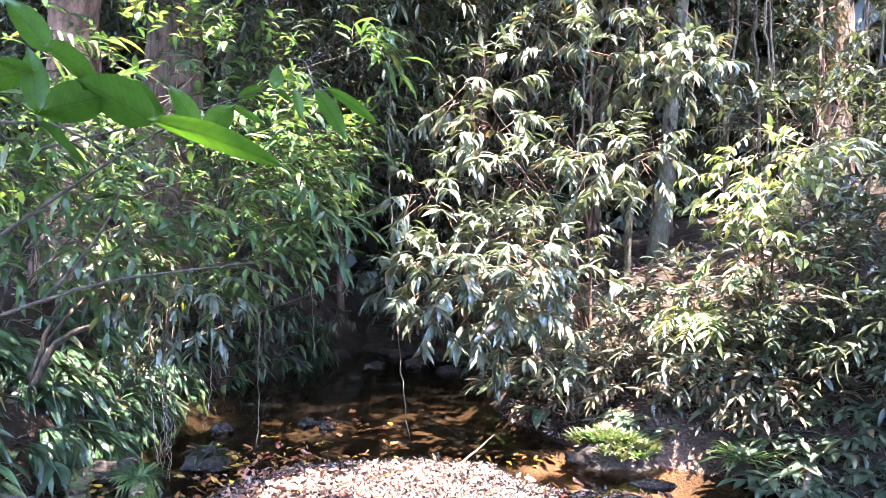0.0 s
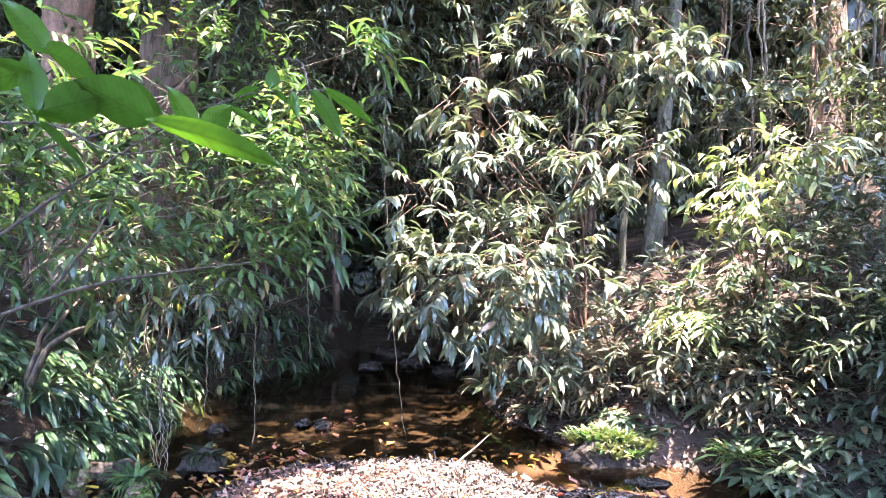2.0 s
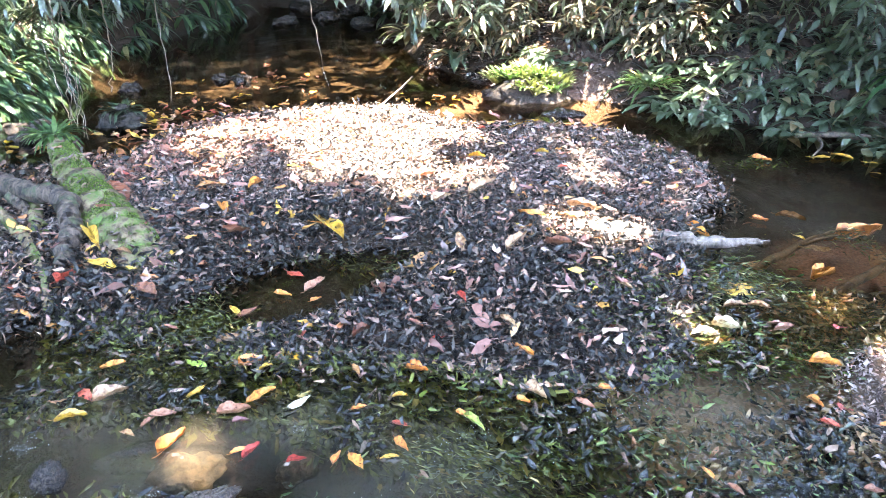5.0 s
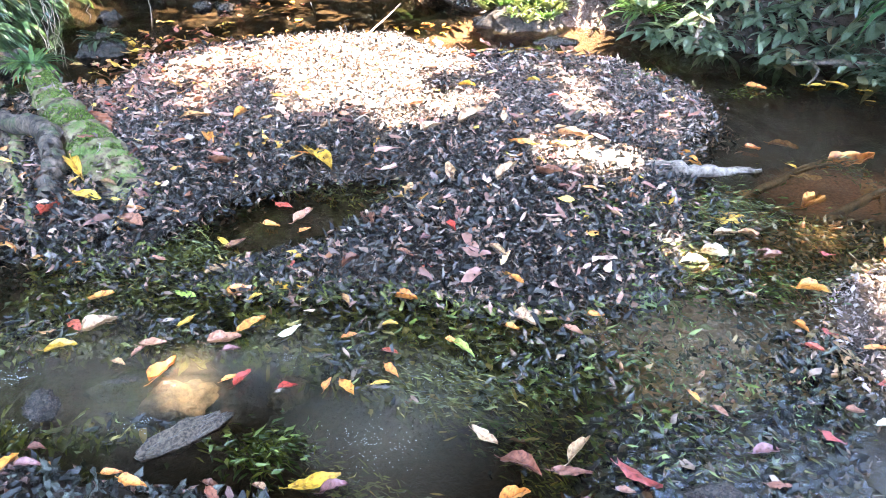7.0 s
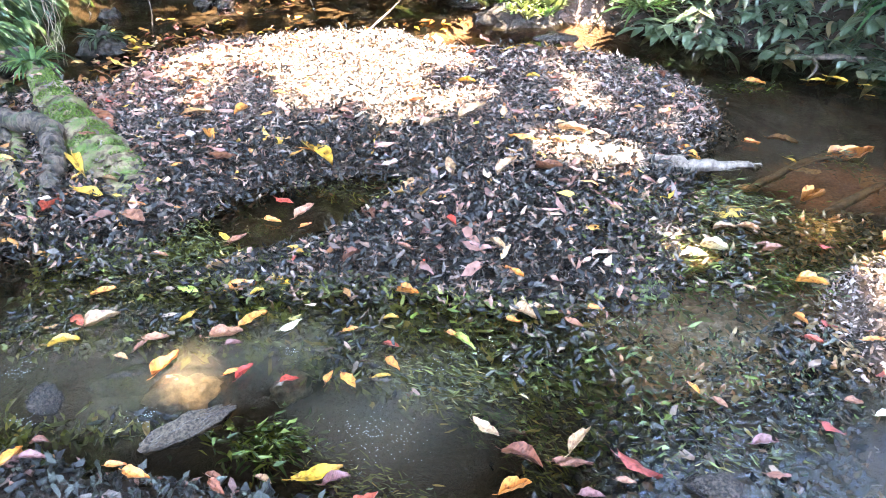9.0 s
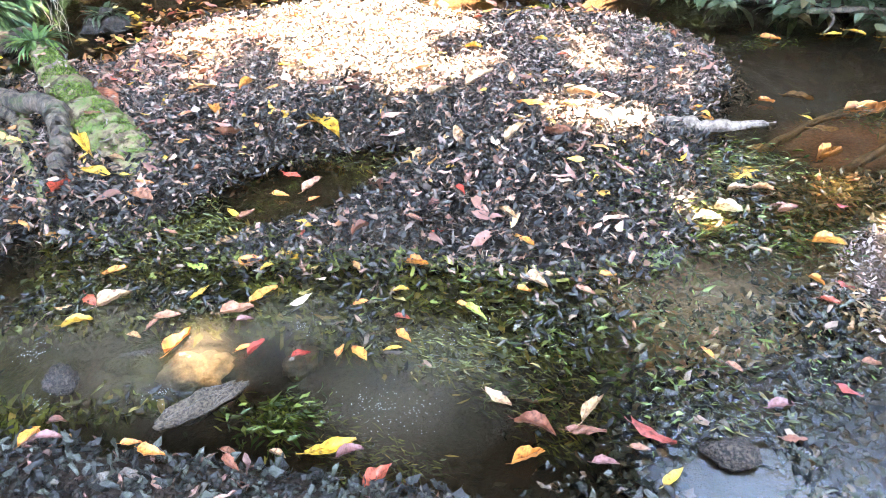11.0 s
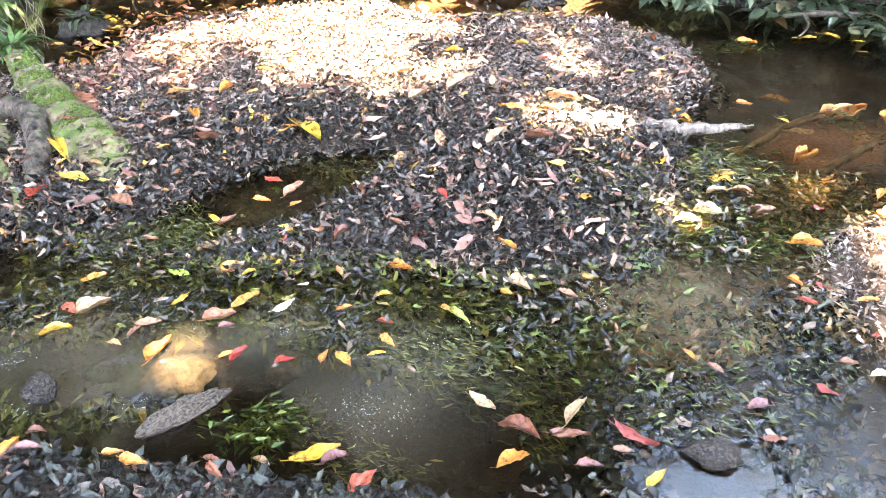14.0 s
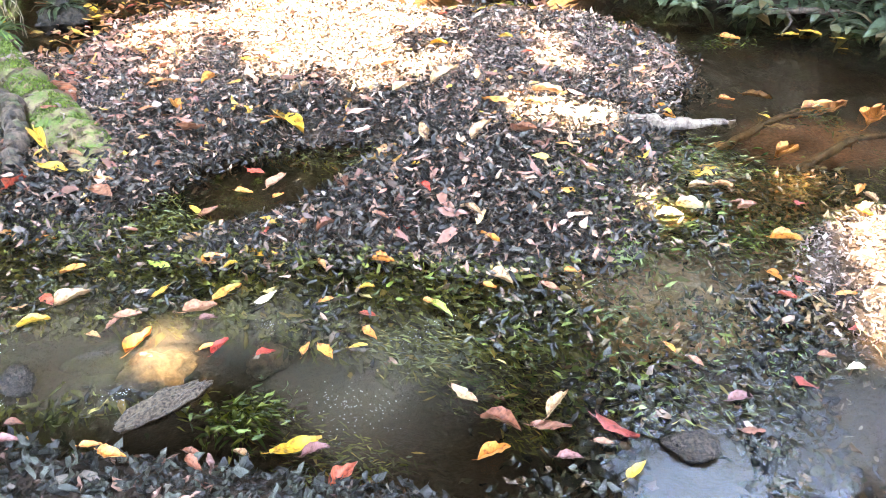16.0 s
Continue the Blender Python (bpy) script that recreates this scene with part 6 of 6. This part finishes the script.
for i in range(36):
    tone = str(gd.choice(["pink", "brown", "rust", "pale", "orange", "red", "purple"], p=[0.2, 0.15, 0.25, 0.12, 0.12, 0.06, 0.1]))
    x, y = gd.uniform(-1.5, 1.8), gd.uniform(2.0, 5.2)
    if ground_z(x, y) > -0.01:
        fallen(tone, x, y, gd.uniform(0, 360), 0.06 + 0.08 * gd.uniform(0, 1))
for material, k, leaf in ((PINKLEAF, 260, 0.075), (COLOURLEAF, 150, 0.068), (DRYLEAF, 260, 0.08), (PINKLEAF, 120, 0.11)):
    x, y = scatter(g, k, -1.7, 1.9, 2.0, 4.9, lambda x, y, g: height(x, y) > -0.01)
    litter("coloured_leaf_litter", g, x, y, leaf, leaf * 0.42, material, "pinkish, brown and tan leaves scattered on the dark litter", 0.02, 0.45, curl=0.15, crumple=0.06, zf=lambda x, y: height(x, y) + 0.045)
for i in range(18):
    x, y = gd.uniform(1.3, 2.2), gd.uniform(0.9, 2.2)
    fallen(str(gd.choice(["pink", "pale", "orange", "crimson", "white"])), x, y, gd.uniform(0, 360), gd.uniform(0.04, 0.09))

# ---- froth on the slow water ----
gb = np.random.default_rng(31)
for bx, by, wide, k in ((-1.14, 1.8, 0.035, 26), (-0.71, 1.54, 0.03, 30), (-0.3, 1.78, 0.02, 16), (-0.08, 1.41, 0.05, 40), (0.02, 1.34, 0.05, 34), (-1.04, 1.57, 0.025, 16), (0.16, 1.63, 0.06, 26), (0.3, 1.72, 0.06, 24), (0.5, 1.62, 0.08, 40), (0.75, 1.8, 0.09, 36)):
    k = 2 * k
    r = gb.uniform(0.0006, 0.0017, k)
    at = np.stack([gb.normal(bx, wide, k), gb.normal(by, wide * 0.7, k), np.zeros(k)], 1)
    rise = np.array([0.0, 0.7, 1.0])
    lines = at[:, None] + rise[None, :, None] * r[:, None, None] * np.array([0, 0, 1.0])
    froth = raw_mesh("froth", *tubes(lines, r[:, None] * np.array([1.0, 0.7, 0.05]), 6), FROTH)
    tagged(new("froth", froth), "tiny white bubbles drifting on slow water", "foam", kind="stuff")
